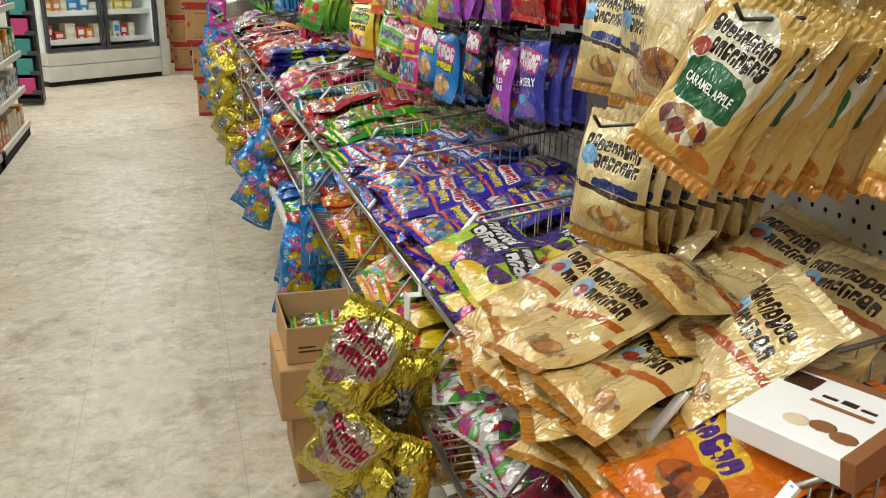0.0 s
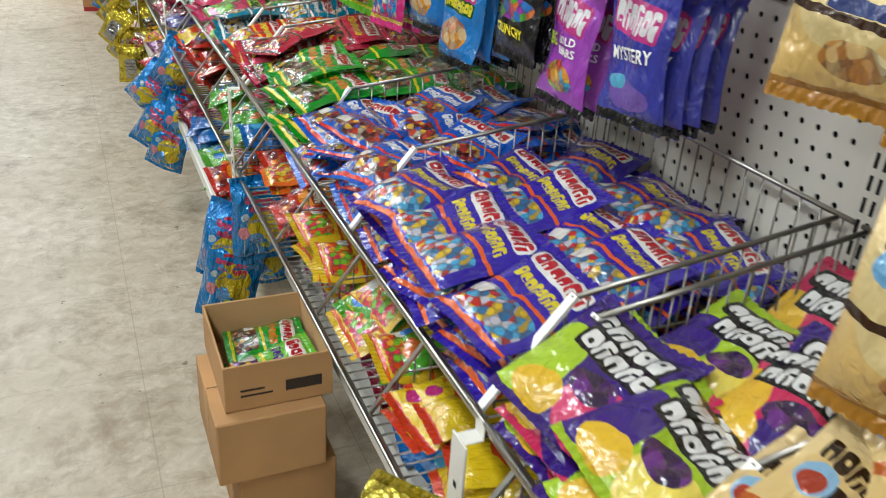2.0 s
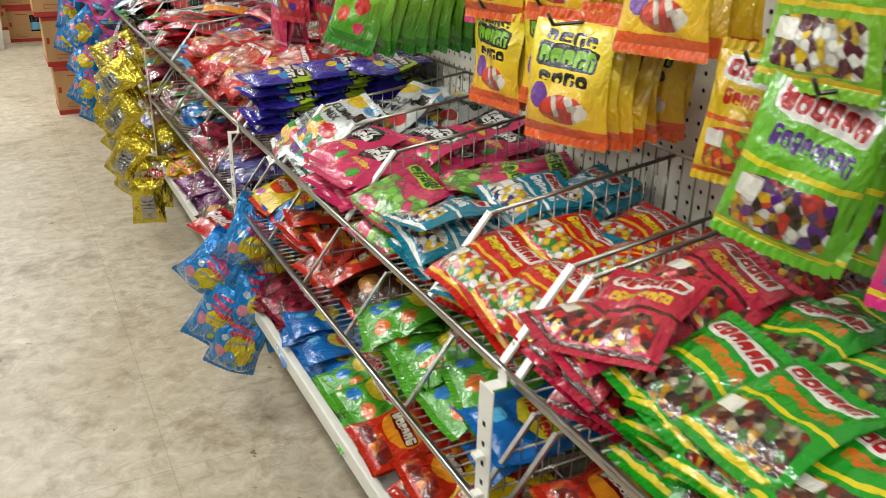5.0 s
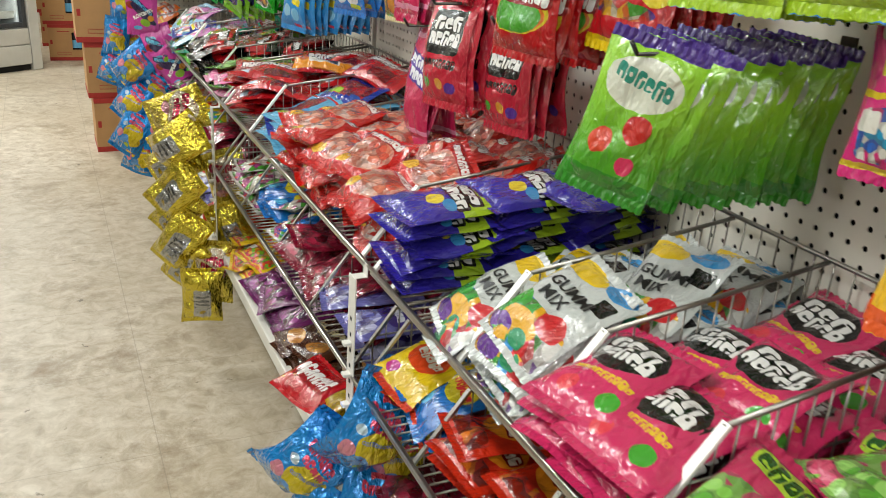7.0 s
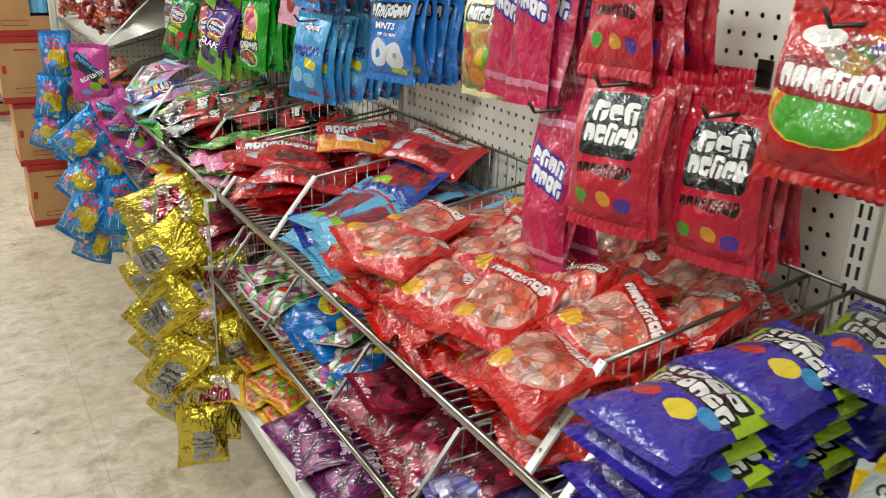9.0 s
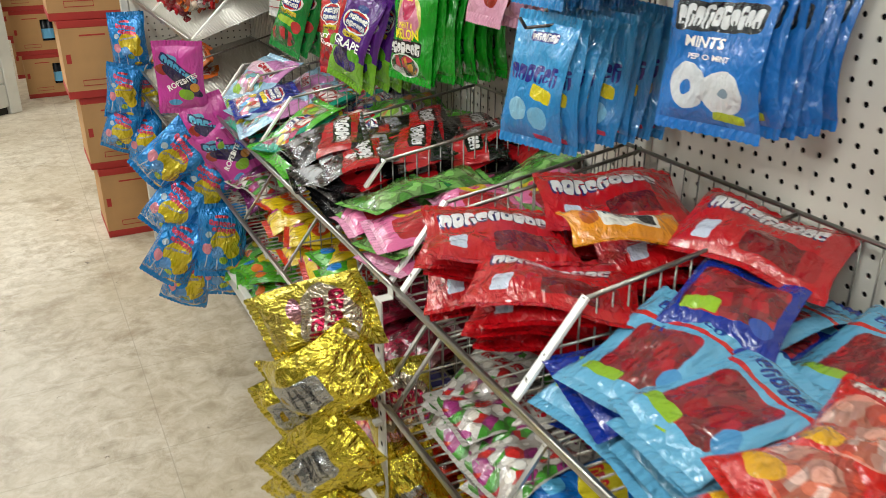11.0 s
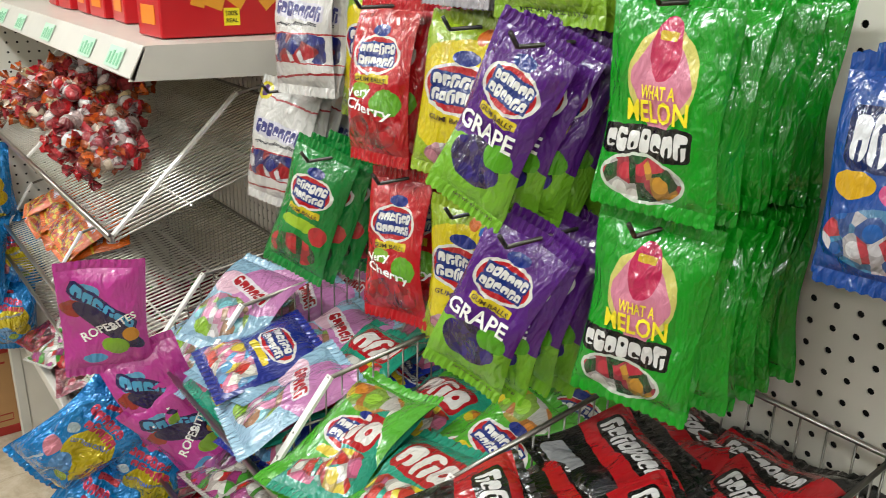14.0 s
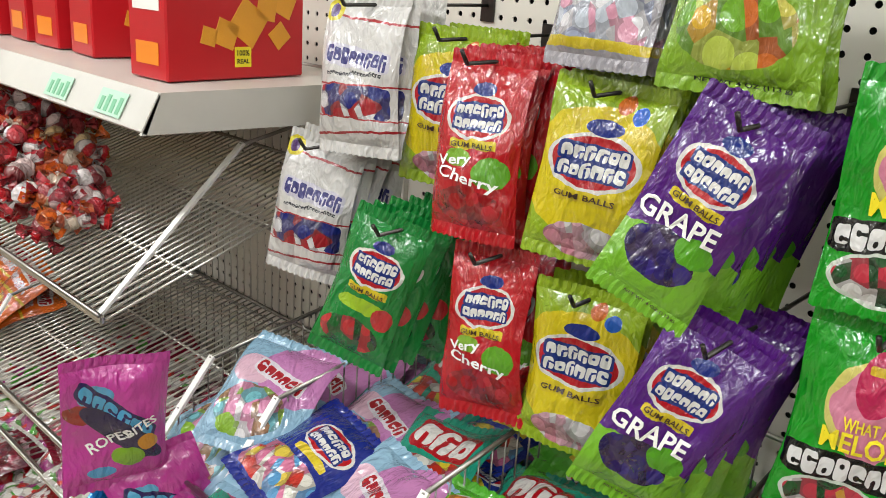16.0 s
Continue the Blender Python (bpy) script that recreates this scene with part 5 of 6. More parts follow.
kind("h_yellowgum", (0.13, 0.19), "AECB30", [("ell", 0.5, 0.5, 0.62, 0.36, "F2DE24")] + logo(0.5, 0.56, 0.38, 0.13) + [("ell", 0.6, 0.88, 0.07, 0.05, "E8843A"), ("ell", 0.75, 0.84, 0.07, 0.05, "3A7AD8"), ("dots", 0.55, 0.13, 0.36, 0.1, 7, ("F4E8EC", "F0C0CC", "F8F4F4", "E8A0B0"), "ell")], "yellow wrapped gum peg bag", words=(("GUM BALLS", 0.5, 0.372, 0.28, 0.016, "brown", 0),))
kind("h_greengum", (0.105, 0.195), "1E9A48", logo(0.5, 0.66, 0.33, 0.1) + [("ell", 0.5, 0.41, 0.34, 0.05, "B4D83A"), ("ell", 0.8, 0.37, 0.14, 0.07, "D84A4A"), ("dots", 0.45, 0.2, 0.4, 0.11, 5, ("1E7A3A", "D8484A", "14602C", "2A8A4A"), "ell")], "green watermelon gum ball peg bag", words=(("GUM BALLS", 0.5, 0.51, 0.24, 0.014, "brown", 0),), rough=0.2)
kind("h_ball", (0.12, 0.195), "EEEBE6", [("band", 0.83, 0.845, "C2303A", 3), ("band", 0.13, 0.145, "C2303A", -4), ("ell", 0.1, 0.88, 0.12, 0.07, "F0E02E"), ("ell", 0.1, 0.88, 0.06, 0.045, "5A2A7A"), ("word", 0.5, 0.60, 0.38, 0.055, 8, "3A3A8A", "E4E0EC", 4), ("dots", 0.5, 0.33, 0.44, 0.1, 6, ("26348E", "C2303A", "F2F0F0", "26348E")), ("band", 0.43, 0.44, "C2303A"), ("band", 0.225, 0.235, "C2303A"), ("word", 0.5, 0.50, 0.34, 0.014, 18, "4A4A52", None)], "white baseball bubble gum peg bag with red stitches", rough=0.3)
kind("h_balltop", (0.15, 0.18), "9CC63A", [("dots", 0.45, 0.32, 0.4, 0.2, 5, ("F0C22E", "8CC63A", "E8843A", "E8E06A", "D8E86A"), "ell"), ("word", 0.5, 0.78, 0.34, 0.08, 6, "F4F4EE", "2A6A2A")], "lime bag of fruit gum balls", words=(("NET WT 4 OZ (113 g)", 0.55, 0.06, 0.3, 0.014, "black", 0),))
kind("h_cleartop", (0.12, 0.17), "BDB9BE", [("dots", 0.5, 0.35, 0.44, 0.24, 6, ("F2F0F2", "D8DEE8", "F0B0C4", "B8C0D8")), ("band", 0.1, 0.16, "E8D23A"), ("ell", 0.2, 0.85, 0.2, 0.1, "E88AAE")], "clear bag of wrapped white gum")
kind("h_redring", (0.14, 0.18), "B4161E", [("ell", 0.5, 0.34, 0.40, 0.24, "D8605C"), ("ell", 0.5, 0.34, 0.30, 0.17, "B8242A"), ("ell", 0.5, 0.34, 0.16, 0.09, "E08078"), ("word", 0.5, 0.76, 0.36, 0.07, 7, "F4E8E2", "7A0E14", 3)], "dark red peach ring peg bag")
# foil bags on the hanging strips, and loose fillers for the low shelf
kind("fluff", (0.14, 0.215), "10A0EC", [("ell", 0.56, 0.52, 0.30, 0.17, "F0DC22"), ("word", 0.48, 0.755, 0.27, 0.042, 6, "F4567A", None, 8), ("word", 0.52, 0.665, 0.25, 0.042, 5, "F4567A", None, 8), ("box", 0.46, 0.85, 0.13, 0.016, "E04A5C", 4),
     ("ell", 0.2, 0.42, 0.10, 0.075, "F6A6B6"), ("ell", 0.42, 0.36, 0.12, 0.08, "78B4EC"), ("ell", 0.74, 0.36, 0.15, 0.095, "F6E024"), ("ell", 0.55, 0.26, 0.09, 0.05, "B8D84A"), ("ell", 0.70, 0.12, 0.10, 0.045, "F6E024"), ("ell", 0.22, 0.62, 0.07, 0.04, "D8F0FC"), ("box", 0.2, 0.24, 0.012, 0.10, "CFE6F4", 10), ("box", 0.42, 0.19, 0.012, 0.09, "CFE6F4", -4), ("box", 0.74, 0.21, 0.012, 0.05, "CFE6F4", -12)],
     "shiny blue and yellow foil cotton candy bag", words=(("COTTON CANDY", 0.52, 0.575, 0.24, 0.014, "blue", 8),), rough=0.12, metal=0.45, wrinkle=1.5, th=0.06, variants=6, coat=0.9)
kind("goldfoil", (0.125, 0.20), "FFF070", [("ell", 0.5, 0.66, 0.46, 0.24, "F2E6D2"), ("word", 0.5, 0.74, 0.36, 0.07, 6, "D83A6A", None, 10), ("word", 0.5, 0.59, 0.32, 0.07, 5, "D83A6A", None, 10), ("ell", 0.3, 0.40, 0.16, 0.06, "F0B8C8"), ("box", 0.5, 0.2, 0.26, 0.08, "F4E27A")], "shiny gold foil candy bag with a pale pink print", rough=0.2, metal=0.92, wrinkle=1.35, th=0.055, variants=6, coat=0.3)
kind("goldplain", (0.125, 0.20), "FFEE5E", [("box", 0.5, 0.42, 0.22, 0.27, "D2D4D6"), ("word", 0.5, 0.58, 0.17, 0.022, 14, "707276", None), ("word", 0.5, 0.50, 0.17, 0.022, 12, "707276", None), ("word", 0.5, 0.42, 0.17, 0.022, 15, "707276", None), ("ell", 0.5, 0.26, 0.08, 0.035, "D8BE3A")], "shiny gold foil candy bag showing its silver label", rough=0.18, metal=0.95, wrinkle=1.35, th=0.05, variants=6, coat=0.3)
kind("ropebite", (0.125, 0.185), "E052B4", [("ell", 0.3, 0.75, 0.16, 0.08, "7AC0E4"), ("ell", 0.15, 0.62, 0.14, 0.08, "B8402E"), ("word", 0.5, 0.62, 0.38, 0.06, 6, "6AC0E8", "3A2A6A", 28), ("ell", 0.55, 0.46, 0.44, 0.1, "3A2A5E", 28), ("ell", 0.6, 0.28, 0.16, 0.08, "9AC83A"), ("ell", 0.35, 0.16, 0.14, 0.04, "6AB8E8"), ("ell", 0.8, 0.38, 0.1, 0.06, "EBA83A")], "magenta candy bag of rope bites", words=(("ROPES", 0.42, 0.42, 0.22, 0.04, "white", 28), ("BITES", 0.72, 0.52, 0.16, 0.035, "white", 28)), rough=0.22)
kind("low_violet", (0.15, 0.19), "7A78B4", [("ell", 0.5, 0.6, 0.4, 0.2, "5A4A9A"), ("word", 0.5, 0.62, 0.32, 0.07, 6, "E4E2F0", None, 6), ("dots", 0.5, 0.26, 0.4, 0.16, 6, ("9A9ACC", "6A6AAA", "C8C8E4"))], "lilac film candy bag with pale print")
kind("low_plum", (0.15, 0.18), "7A2A6A", [("word", 0.5, 0.68, 0.34, 0.08, 6, "F0D0E4", "4A1A4A", 4), ("dots", 0.5, 0.3, 0.4, 0.2, 6, ("8A3A7A", "5A1A50", "A65A96"))], "plum purple candy bag")
kind("low_maroon", (0.15, 0.19), "8E1E3A", [("word", 0.5, 0.7, 0.34, 0.07, 7, "E8C0C8", None, 4), ("dots", 0.5, 0.35, 0.44, 0.24, 6, ("9A2844", "701428", "B83A56"))], "dark red candy bag")
kind("low_yellow", (0.15, 0.18), "EBCB22", [("ell", 0.5, 0.55, 0.34, 0.2, "E85A2A"), ("word", 0.5, 0.57, 0.28, 0.07, 5, "F6F0DA", None, 6), ("ell", 0.25, 0.22, 0.12, 0.08, "C83A8A"), ("band", 0.0, 0.08, "D84A2A")], "bright yellow candy bag")
kind("low_redpunch", (0.16, 0.14), "C8202A", [("word", 0.5, 0.55, 0.4, 0.2, 7, "F4F0EC", "A8141E", 4)], "red candy bag with white print")
kind("low_green", (0.15, 0.18), "5FAE32", [("ell", 0.4, 0.6, 0.3, 0.2, "E8D23A"), ("word", 0.5, 0.62, 0.3, 0.07, 6, "D83A3A", "F2F0E4", 4), ("ell", 0.7, 0.25, 0.16, 0.1, "E8843A"), ("ell", 0.25, 0.25, 0.14, 0.1, "3A8AD0")], "green and yellow candy bag")
kind("low_clear", (0.15, 0.18), "CFCAC2", [("dots", 0.5, 0.4, 0.48, 0.36, 7, ("D8403A", "F0ECE4", "5FAE4A", "E8E0D4", "B04A8A")), ("word", 0.5, 0.85, 0.34, 0.06, 7, "C8303A", None)], "clear bag of mixed wrapped candy", rough=0.15)
kind("low_bluebag", (0.15, 0.19), "1E7AC4", [("ell", 0.5, 0.6, 0.36, 0.18, "E8D83A"), ("word", 0.5, 0.6, 0.3, 0.07, 6, "D8343A", None, 4), ("ell", 0.3, 0.25, 0.14, 0.09, "6AC0E8")], "blue and yellow candy bag")
kind("low_brown", (0.15, 0.19), "5E3A24", [("word", 0.5, 0.68, 0.34, 0.08, 6, "F0E2B4", "3A2010", 4), ("ell", 0.5, 0.3, 0.3, 0.14, "C08A4A")], "dark brown candy bag with cream print")
kind("low_redorange", (0.15, 0.19), "CF3A20", [("ell", 0.5, 0.55, 0.36, 0.22, "EE9A2A"), ("word", 0.5, 0.57, 0.3, 0.07, 6, "F6F0DA", "8A1A10", 5), ("dots", 0.5, 0.2, 0.4, 0.1, 6, ("D8402E", "EE8A2A", "8A2A1A"))], "red and orange candy bag")


# ---- heaps on the wire shelves ----
def heap(keys, y0, y1, x0=0.455, x1=0.855, z0=0.842, layers=3, tilt=8.0, turn=0.0, spread=1.0, grp="candy bags on the wire shelf", gap=0.019, rise=0.0):
    """Bags lying face up in rows from the rail to the pegboard, one layer on the next."""
    keys = keys.split()
    for l in range(layers):
        k0 = B[keys[l % len(keys)]]
        side = abs(turn) > 45
        dx, dy = (k0.w, k0.h) if side else (k0.h, k0.w)
        cols = max(1, round((y1 - y0) / (dy * 0.86)))
        rows = max(1, round((x1 - x0) / (dx * 0.80)))
        for c in range(cols):
            for r in range(rows):
                bag = B[keys[(l + c + r * 2) % len(keys)] if len(keys) > 1 else keys[0]]
                y = y0 + (y1 - y0) * (c + 0.5) / cols + random.uniform(-0.012, 0.012) * spread
                x = x0 + (x1 - x0) * (r + 0.5) / rows + random.uniform(-0.016, 0.016) * spread
                if rows == 1:
                    x = x0 + dx / 2 - 0.01 + random.uniform(0, 0.03)
                z = z0 + bag.th * 0.42 + l * gap + random.uniform(0, 0.006) + 0.010 * ((r + c) % 2) + rise * r / max(1, rows - 1)
                bag.put(lying(x, y, z, tilt + random.uniform(-9, 11) * spread, turn + random.uniform(-14, 14) * spread, random.uniform(-9, 9) * spread), "", "", grp, simple=l < layers - (3 if z0 > 0.8 else 2) or z0 < 0.6)


heap("caramel", -0.6, 0.19, layers=2)
heap("orange_choc", 0.19, 0.62, layers=3)
heap("orange_choc", 0.665, 0.81, layers=4, tilt=12)
heap("caramel", 0.83, 1.165, layers=5, tilt=16, spread=1.8, rise=0.05)
heap("taffy_lime taffy_purple taffy_pink", 1.195, 1.385, layers=4, tilt=14, spread=1.3)
heap("g_purple", 1.455, 1.84, layers=4, turn=8, spread=1.2)
heap("g_blue", 1.88, 2.16, layers=4, turn=16, spread=1.8)
heap("g_green", 2.185, 2.45, layers=5, turn=8)
heap("g_red", 2.45, 2.60, layers=6, turn=10, spread=1.4)
heap("g_frog", 2.665, 2.77, layers=3, turn=10, spread=1.3)
heap("g_frog g_teal", 2.76, 2.845, layers=3, turn=10, spread=1.3)
heap("g_teal", 2.87, 3.02, layers=4, turn=10, spread=1.4)
heap("melon_pink", 3.02, 3.165, layers=3, spread=1.3)
heap("chew_pink", 3.19, 3.36, layers=4, spread=0.8, turn=6)
heap("gummi_white", 3.38, 3.525, layers=5, tilt=18, spread=1.4)
heap("gummi_white", 3.525, 3.66, layers=3, tilt=18, spread=1.4)
heap("sour_purple", 3.70, 3.83, layers=6, tilt=4, spread=0.6, gap=0.022)
heap("peach_red", 3.90, 4.43, layers=4, tilt=10, spread=1.7, gap=0.024)
heap("vine_light", 4.445, 4.60, layers=4, tilt=4, spread=0.7)
heap("vine_blue vine_light", 4.58, 4.735, layers=4, tilt=6)
heap("lic_red", 4.75, 5.04, layers=5, tilt=2, turn=58, spread=0.7)
heap("lolly_pink clear_green", 5.105, 5.32, layers=3)
heap("lic_black", 5.345, 5.595, layers=5, tilt=12, spread=1.3)
heap("gum_green gum_green gum_teal", 5.62, 5.855, layers=3, tilt=14, spread=1.3)
heap("gum_blue gum_teal pastel", 5.875, 6.125, layers=3, tilt=12)
heap("pastel", 6.145, 6.275, layers=2, tilt=20, spread=1.4)
# single bags that lie across the heaps
B["lic_red"].put(lying(0.79, 4.72, 0.985, 10, 22, 4))
B["lic_red"].put(lying(0.74, 4.96, 0.965, 10, 64, -3))
B["vine_blue"].put(lying(0.70, 4.66, 0.95, 10, 24, 0))
kind("packet", (0.20, 0.10), "F2A21C", [("box", 0.5, 0.5, 0.26, 0.3, "F4EFE2"), ("word", 0.5, 0.55, 0.22, 0.1, 9, "5A4A3A", None), ("box", 0.66, 0.42, 0.07, 0.14, "3A3430"), ("ell", 0.16, 0.5, 0.08, 0.2, "C86A1C")], "small yellow candy packet with a white label", th=0.022)
B["packet"].put(lying(0.66, 4.83, 0.985, 4, 74, 4), "candy_bag", "small yellow candy packet lying on red bags")
B["caramel"].put(lying(0.52, 0.99, 0.955, 24, 10, 4))
B["caramel"].put(lying(0.60, 0.83, 0.985, 38, -14, 6))
B["caramel"].put(lying(0.61, 0.93, 1.012, -18, 8, 5))
B["pastel"].put(lying(0.55, 6.17, 0.935, 30, 20, 2))
B["sour_purple"].put(lying(0.75, 3.72, 0.985, 5, 14, 0))

# ---- low shelf ----
LOW = "low_brown low_maroon low_clear low_plum low_yellow low_green g_yellow low_redorange g_orange low_bluebag low_green low_brown low_redorange low_bluebag low_yellow low_violet low_maroon low_bluebag low_clear low_plum low_maroon low_green low_yellow low_clear low_plum".split()
edges = [0.19] + LO_DIV
for k, (a, b) in enumerate(zip(edges, edges[1:])):
    if b - a > 0.1:
        heap(LOW[k % len(LOW)] + " " + LOW[(k + (k % 2)) % len(LOW)], a + 0.01, b - 0.01, 0.452, 0.74, LOWZ - 0.006, 3, 7, 0, 1.3, "candy bags on the low wire shelf", 0.016)
        heap(LOW[(k * 3 + 2) % len(LOW)], a + 0.005, b - 0.005, 0.545 if 1.4 < a < 2.6 else 0.455, 0.66, 0.382, 3, 8, 0, 1.4, "candy bags on the bottom shelf", 0.022)
B["low_redpunch"].put(lying(0.40, 4.02, 0.535, 8, 20, 0), "candy_bag", "red candy bag hanging over the shelf lip")
B["h_twin"].put(lying(0.39, 2.20, 0.385, 8, 6, 0), "candy_bag", "green candy bag inside an open cardboard box")
B["g_green"].put(lying(0.40, 2.30, 0.392, 6, -4, 0), "candy_bag", "green candy bag inside an open cardboard box")


# ---- rows of bags on peg hooks ----
def peg_row(key, y, ztop, xf, n, yaw=14.0, lean=0.0, pitch=84.0, step=0.0, fan=0.0):
    """A hook out of the pegboard with bags one behind the other; the front one at xf."""
    bag = B[key]
    h = thing("peg_hook", "bright wire peg hook in the pegboard", "peg hook", None, "peg hooks")
    zt = ztop - 0.014
    tubes("hook_wire", [((PEGX - 0.002, y, zt + 0.006), (xf - 0.035, y, zt), 0.0024), ((xf - 0.035, y, zt), (xf - 0.045, y, zt + 0.014), 0.0024)], M_HOOK, 6, h)
    part("back_plate", box_bm(PEGX - 0.004, y - 0.012, zt - 0.016, PEGX - 0.0005, y + 0.012, zt + 0.020, 0.0008), M_HOOK, h)
    room = 0.845 - xf
    st = step or min(0.026, room / max(1, n - 1))
    for k in range(n):
        x = xf + st * k
        yw = yaw * (1 - 0.35 * k / max(1, n)) + random.uniform(-4, 4)
        ln = lean * (1 - 0.5 * k / max(1, n)) + random.uniform(-2.5, 2.5) + fan * k
        bag.put(hanging(x, y + random.uniform(-0.004, 0.004), ztop + random.uniform(-0.003, 0.003), bag.h, yw, ln, pitch + random.uniform(-2, 2)), "", "", "candy bags on peg hooks", words=k < 2, simple=k > 4)


for row in (
    ("caramel_apple", 0.885, 1.315, 0.625, 11, 34, 24, 80), ("caramel_apple", 0.66, 1.36, 0.66, 8, 30, 10),
    ("caramel_navy", 1.335, 1.335, 0.70, 4, 8), ("caramel_navy", 1.195, 1.335, 0.68, 4, 8), ("caramel_choc", 1.075, 1.38, 0.655, 6, 10), ("caramel_choc", 0.95, 1.46, 0.66, 4, 12),
    ("caramel_navy", 1.135, 1.165, 0.62, 8, 22, 4),
    ("h_navy", 1.61, 1.225, 0.70, 4, 8), ("h_violet", 1.735, 1.205, 0.70, 3, 10, 6), ("h_black", 1.83, 1.245, 0.665, 4, 4, 0), ("h_blue", 1.98, 1.205, 0.655, 6, 8), ("h_blue", 2.115, 1.225, 0.655, 4, 8),
    ("h_violet", 1.87, 1.39, 0.625, 6, 6), ("h_lime", 2.02, 1.375, 0.645, 4, 12, 8), ("h_orange", 2.145, 1.36, 0.655, 5, 6), ("h_violet", 1.72, 1.40, 0.66, 4, 6), ("h_rainbow", 1.58, 1.40, 0.68, 4, 6),
    ("h_pink", 2.285, 1.205, 0.655, 4, 10), ("h_twin", 2.42, 1.215, 0.65, 3, 24, 10), ("h_pink", 2.295, 1.375, 0.655, 4, 8), ("h_ham", 2.45, 1.365, 0.655, 5, 10), ("g_yellow", 2.55, 1.215, 0.70, 3, 20),
    ("h_sourkid", 2.985, 1.225, 0.72, 5, 12), ("h_sourkid", 3.115, 1.205, 0.70, 7, 12), ("h_sourkid", 2.83, 1.22, 0.64, 7, 22), ("h_sourkid", 3.12, 1.35, 0.69, 6, 10), ("h_sourkid", 2.96, 1.36, 0.71, 5, 10), ("h_sourkid", 2.70, 1.36, 0.68, 5, 14),
    ("h_melon", 3.43, 1.255, 0.605, 10, 34, 14, 82), ("h_pink", 3.22, 1.33, 0.74, 3, 6), ("h_bluelime", 3.40, 1.46, 0.66, 5, 10),
    ("h_smile", 3.615, 1.40, 0.71, 5, 8, 0), ("h_rainbow", 3.735, 1.335, 0.62, 7, 14, 4), ("h_chewred", 4.03, 1.24, 0.64, 7, 14), ("h_stix", 4.165, 1.185, 0.65, 3, 8, -4), ("h_stix", 4.21, 1.41, 0.65, 4, 6, -3), ("h_chewred", 3.92, 1.22, 0.70, 4, 10), ("h_chewred", 4.06, 1.42, 0.66, 5, 10), ("h_bluelime", 3.26, 1.47, 0.68, 4, 8),
    ("h_fruit", 4.39, 1.325, 0.70, 6, 12), ("h_stix", 4.31, 1.40, 0.68, 3, 6), ("h_ring", 4.755, 1.30, 0.715, 7, 12), ("h_mint", 5.015, 1.225, 0.65, 9, 20, 5), ("h_mint", 5.03, 1.42, 0.66, 6, 14, 3), ("h_redring", 4.85, 1.475, 0.63, 6, 12, 4),
    ("h_rope", 5.215, 1.405, 0.70, 4, 12, 4), ("h_dazzle", 5.318, 1.39, 0.74, 4, 6),
    ("h_pop", 5.495, 1.435, 0.68, 8, 12, 2), ("h_pop", 5.495, 1.235, 0.68, 8, 14, 2), ("h_grape", 5.62, 1.39, 0.64, 5, 22, 22), ("h_grape", 5.61, 1.20, 0.63, 5, 18, 20),
    ("h_yellowgum", 5.79, 1.39, 0.69, 4, 8, 2), ("h_yellowgum", 5.79, 1.17, 0.70, 3, 8), ("h_cherry", 5.93, 1.405, 0.66, 5, 10, 0), ("h_cherry", 5.905, 1.19, 0.67, 4, 12, -2), ("h_greengum", 6.02, 1.20, 0.63, 5, 26, 16), ("h_ball", 6.13, 1.45, 0.66, 4, 14), ("h_ball", 6.20, 1.265, 0.66, 4, 22, 10),
    ("h_balltop", 5.665, 1.57, 0.70, 3, 6), ("h_cleartop", 5.81, 1.565, 0.70, 3, 6), ("h_yellowgum", 6.02, 1.42, 0.71, 3, 8),
):
    peg_row(*row)


# ---- hanging strips at the joints, with foil bags clipped on ----
def clip_strip(y, low, bags, seed=1):
    """A strip from the rail down to z = low; bags as (kind, x, forward, top z, lean, yaw)."""
    r = random.Random(seed)
    t = thing("clip_strip", "narrow pale plastic hanging strip clipped to the shelf rail", "clip strip", None, "clip strips")
    part("strip", box_bm(0.408, y - 0.016, low, 0.4105, y + 0.016, 0.825, 0.0006), M_STRIP, t)
    part("hook", boxes_bm([(0.4105, y - 0.010, 0.8235, 0.431, y + 0.010, 0.825), (0.4295, y - 0.010, 0.825, 0.431, y + 0.010, 0.846)], 0.001), M_STRIP, t)
    n = int((0.80 - low) / 0.058)
    for k in range(2 * n):
        part("punched_hole", box_bm(0.4074, y - 0.003, low + 0.03 + 0.029 * k, 0.4079, y + 0.003, low + 0.037 + 0.029 * k), M_DARK, t, "small dark punched hole")
    for k in range(n):
        part("tab", box_bm(0.395, y - 0.007, low + 0.015 + 0.058 * k, 0.408, y + 0.007, low + 0.021 + 0.058 * k, 0.0008), M_STRIP, t)
    for key, x, fwd, z, lean, yaw in bags:
        bag = B[key]
        bag.put(hanging(x, y - fwd, z, bag.h, yaw + r.uniform(-5, 5), lean + r.uniform(-3, 3), 96 + r.uniform(-8, 8)), "", "", "foil bags on a hanging strip")


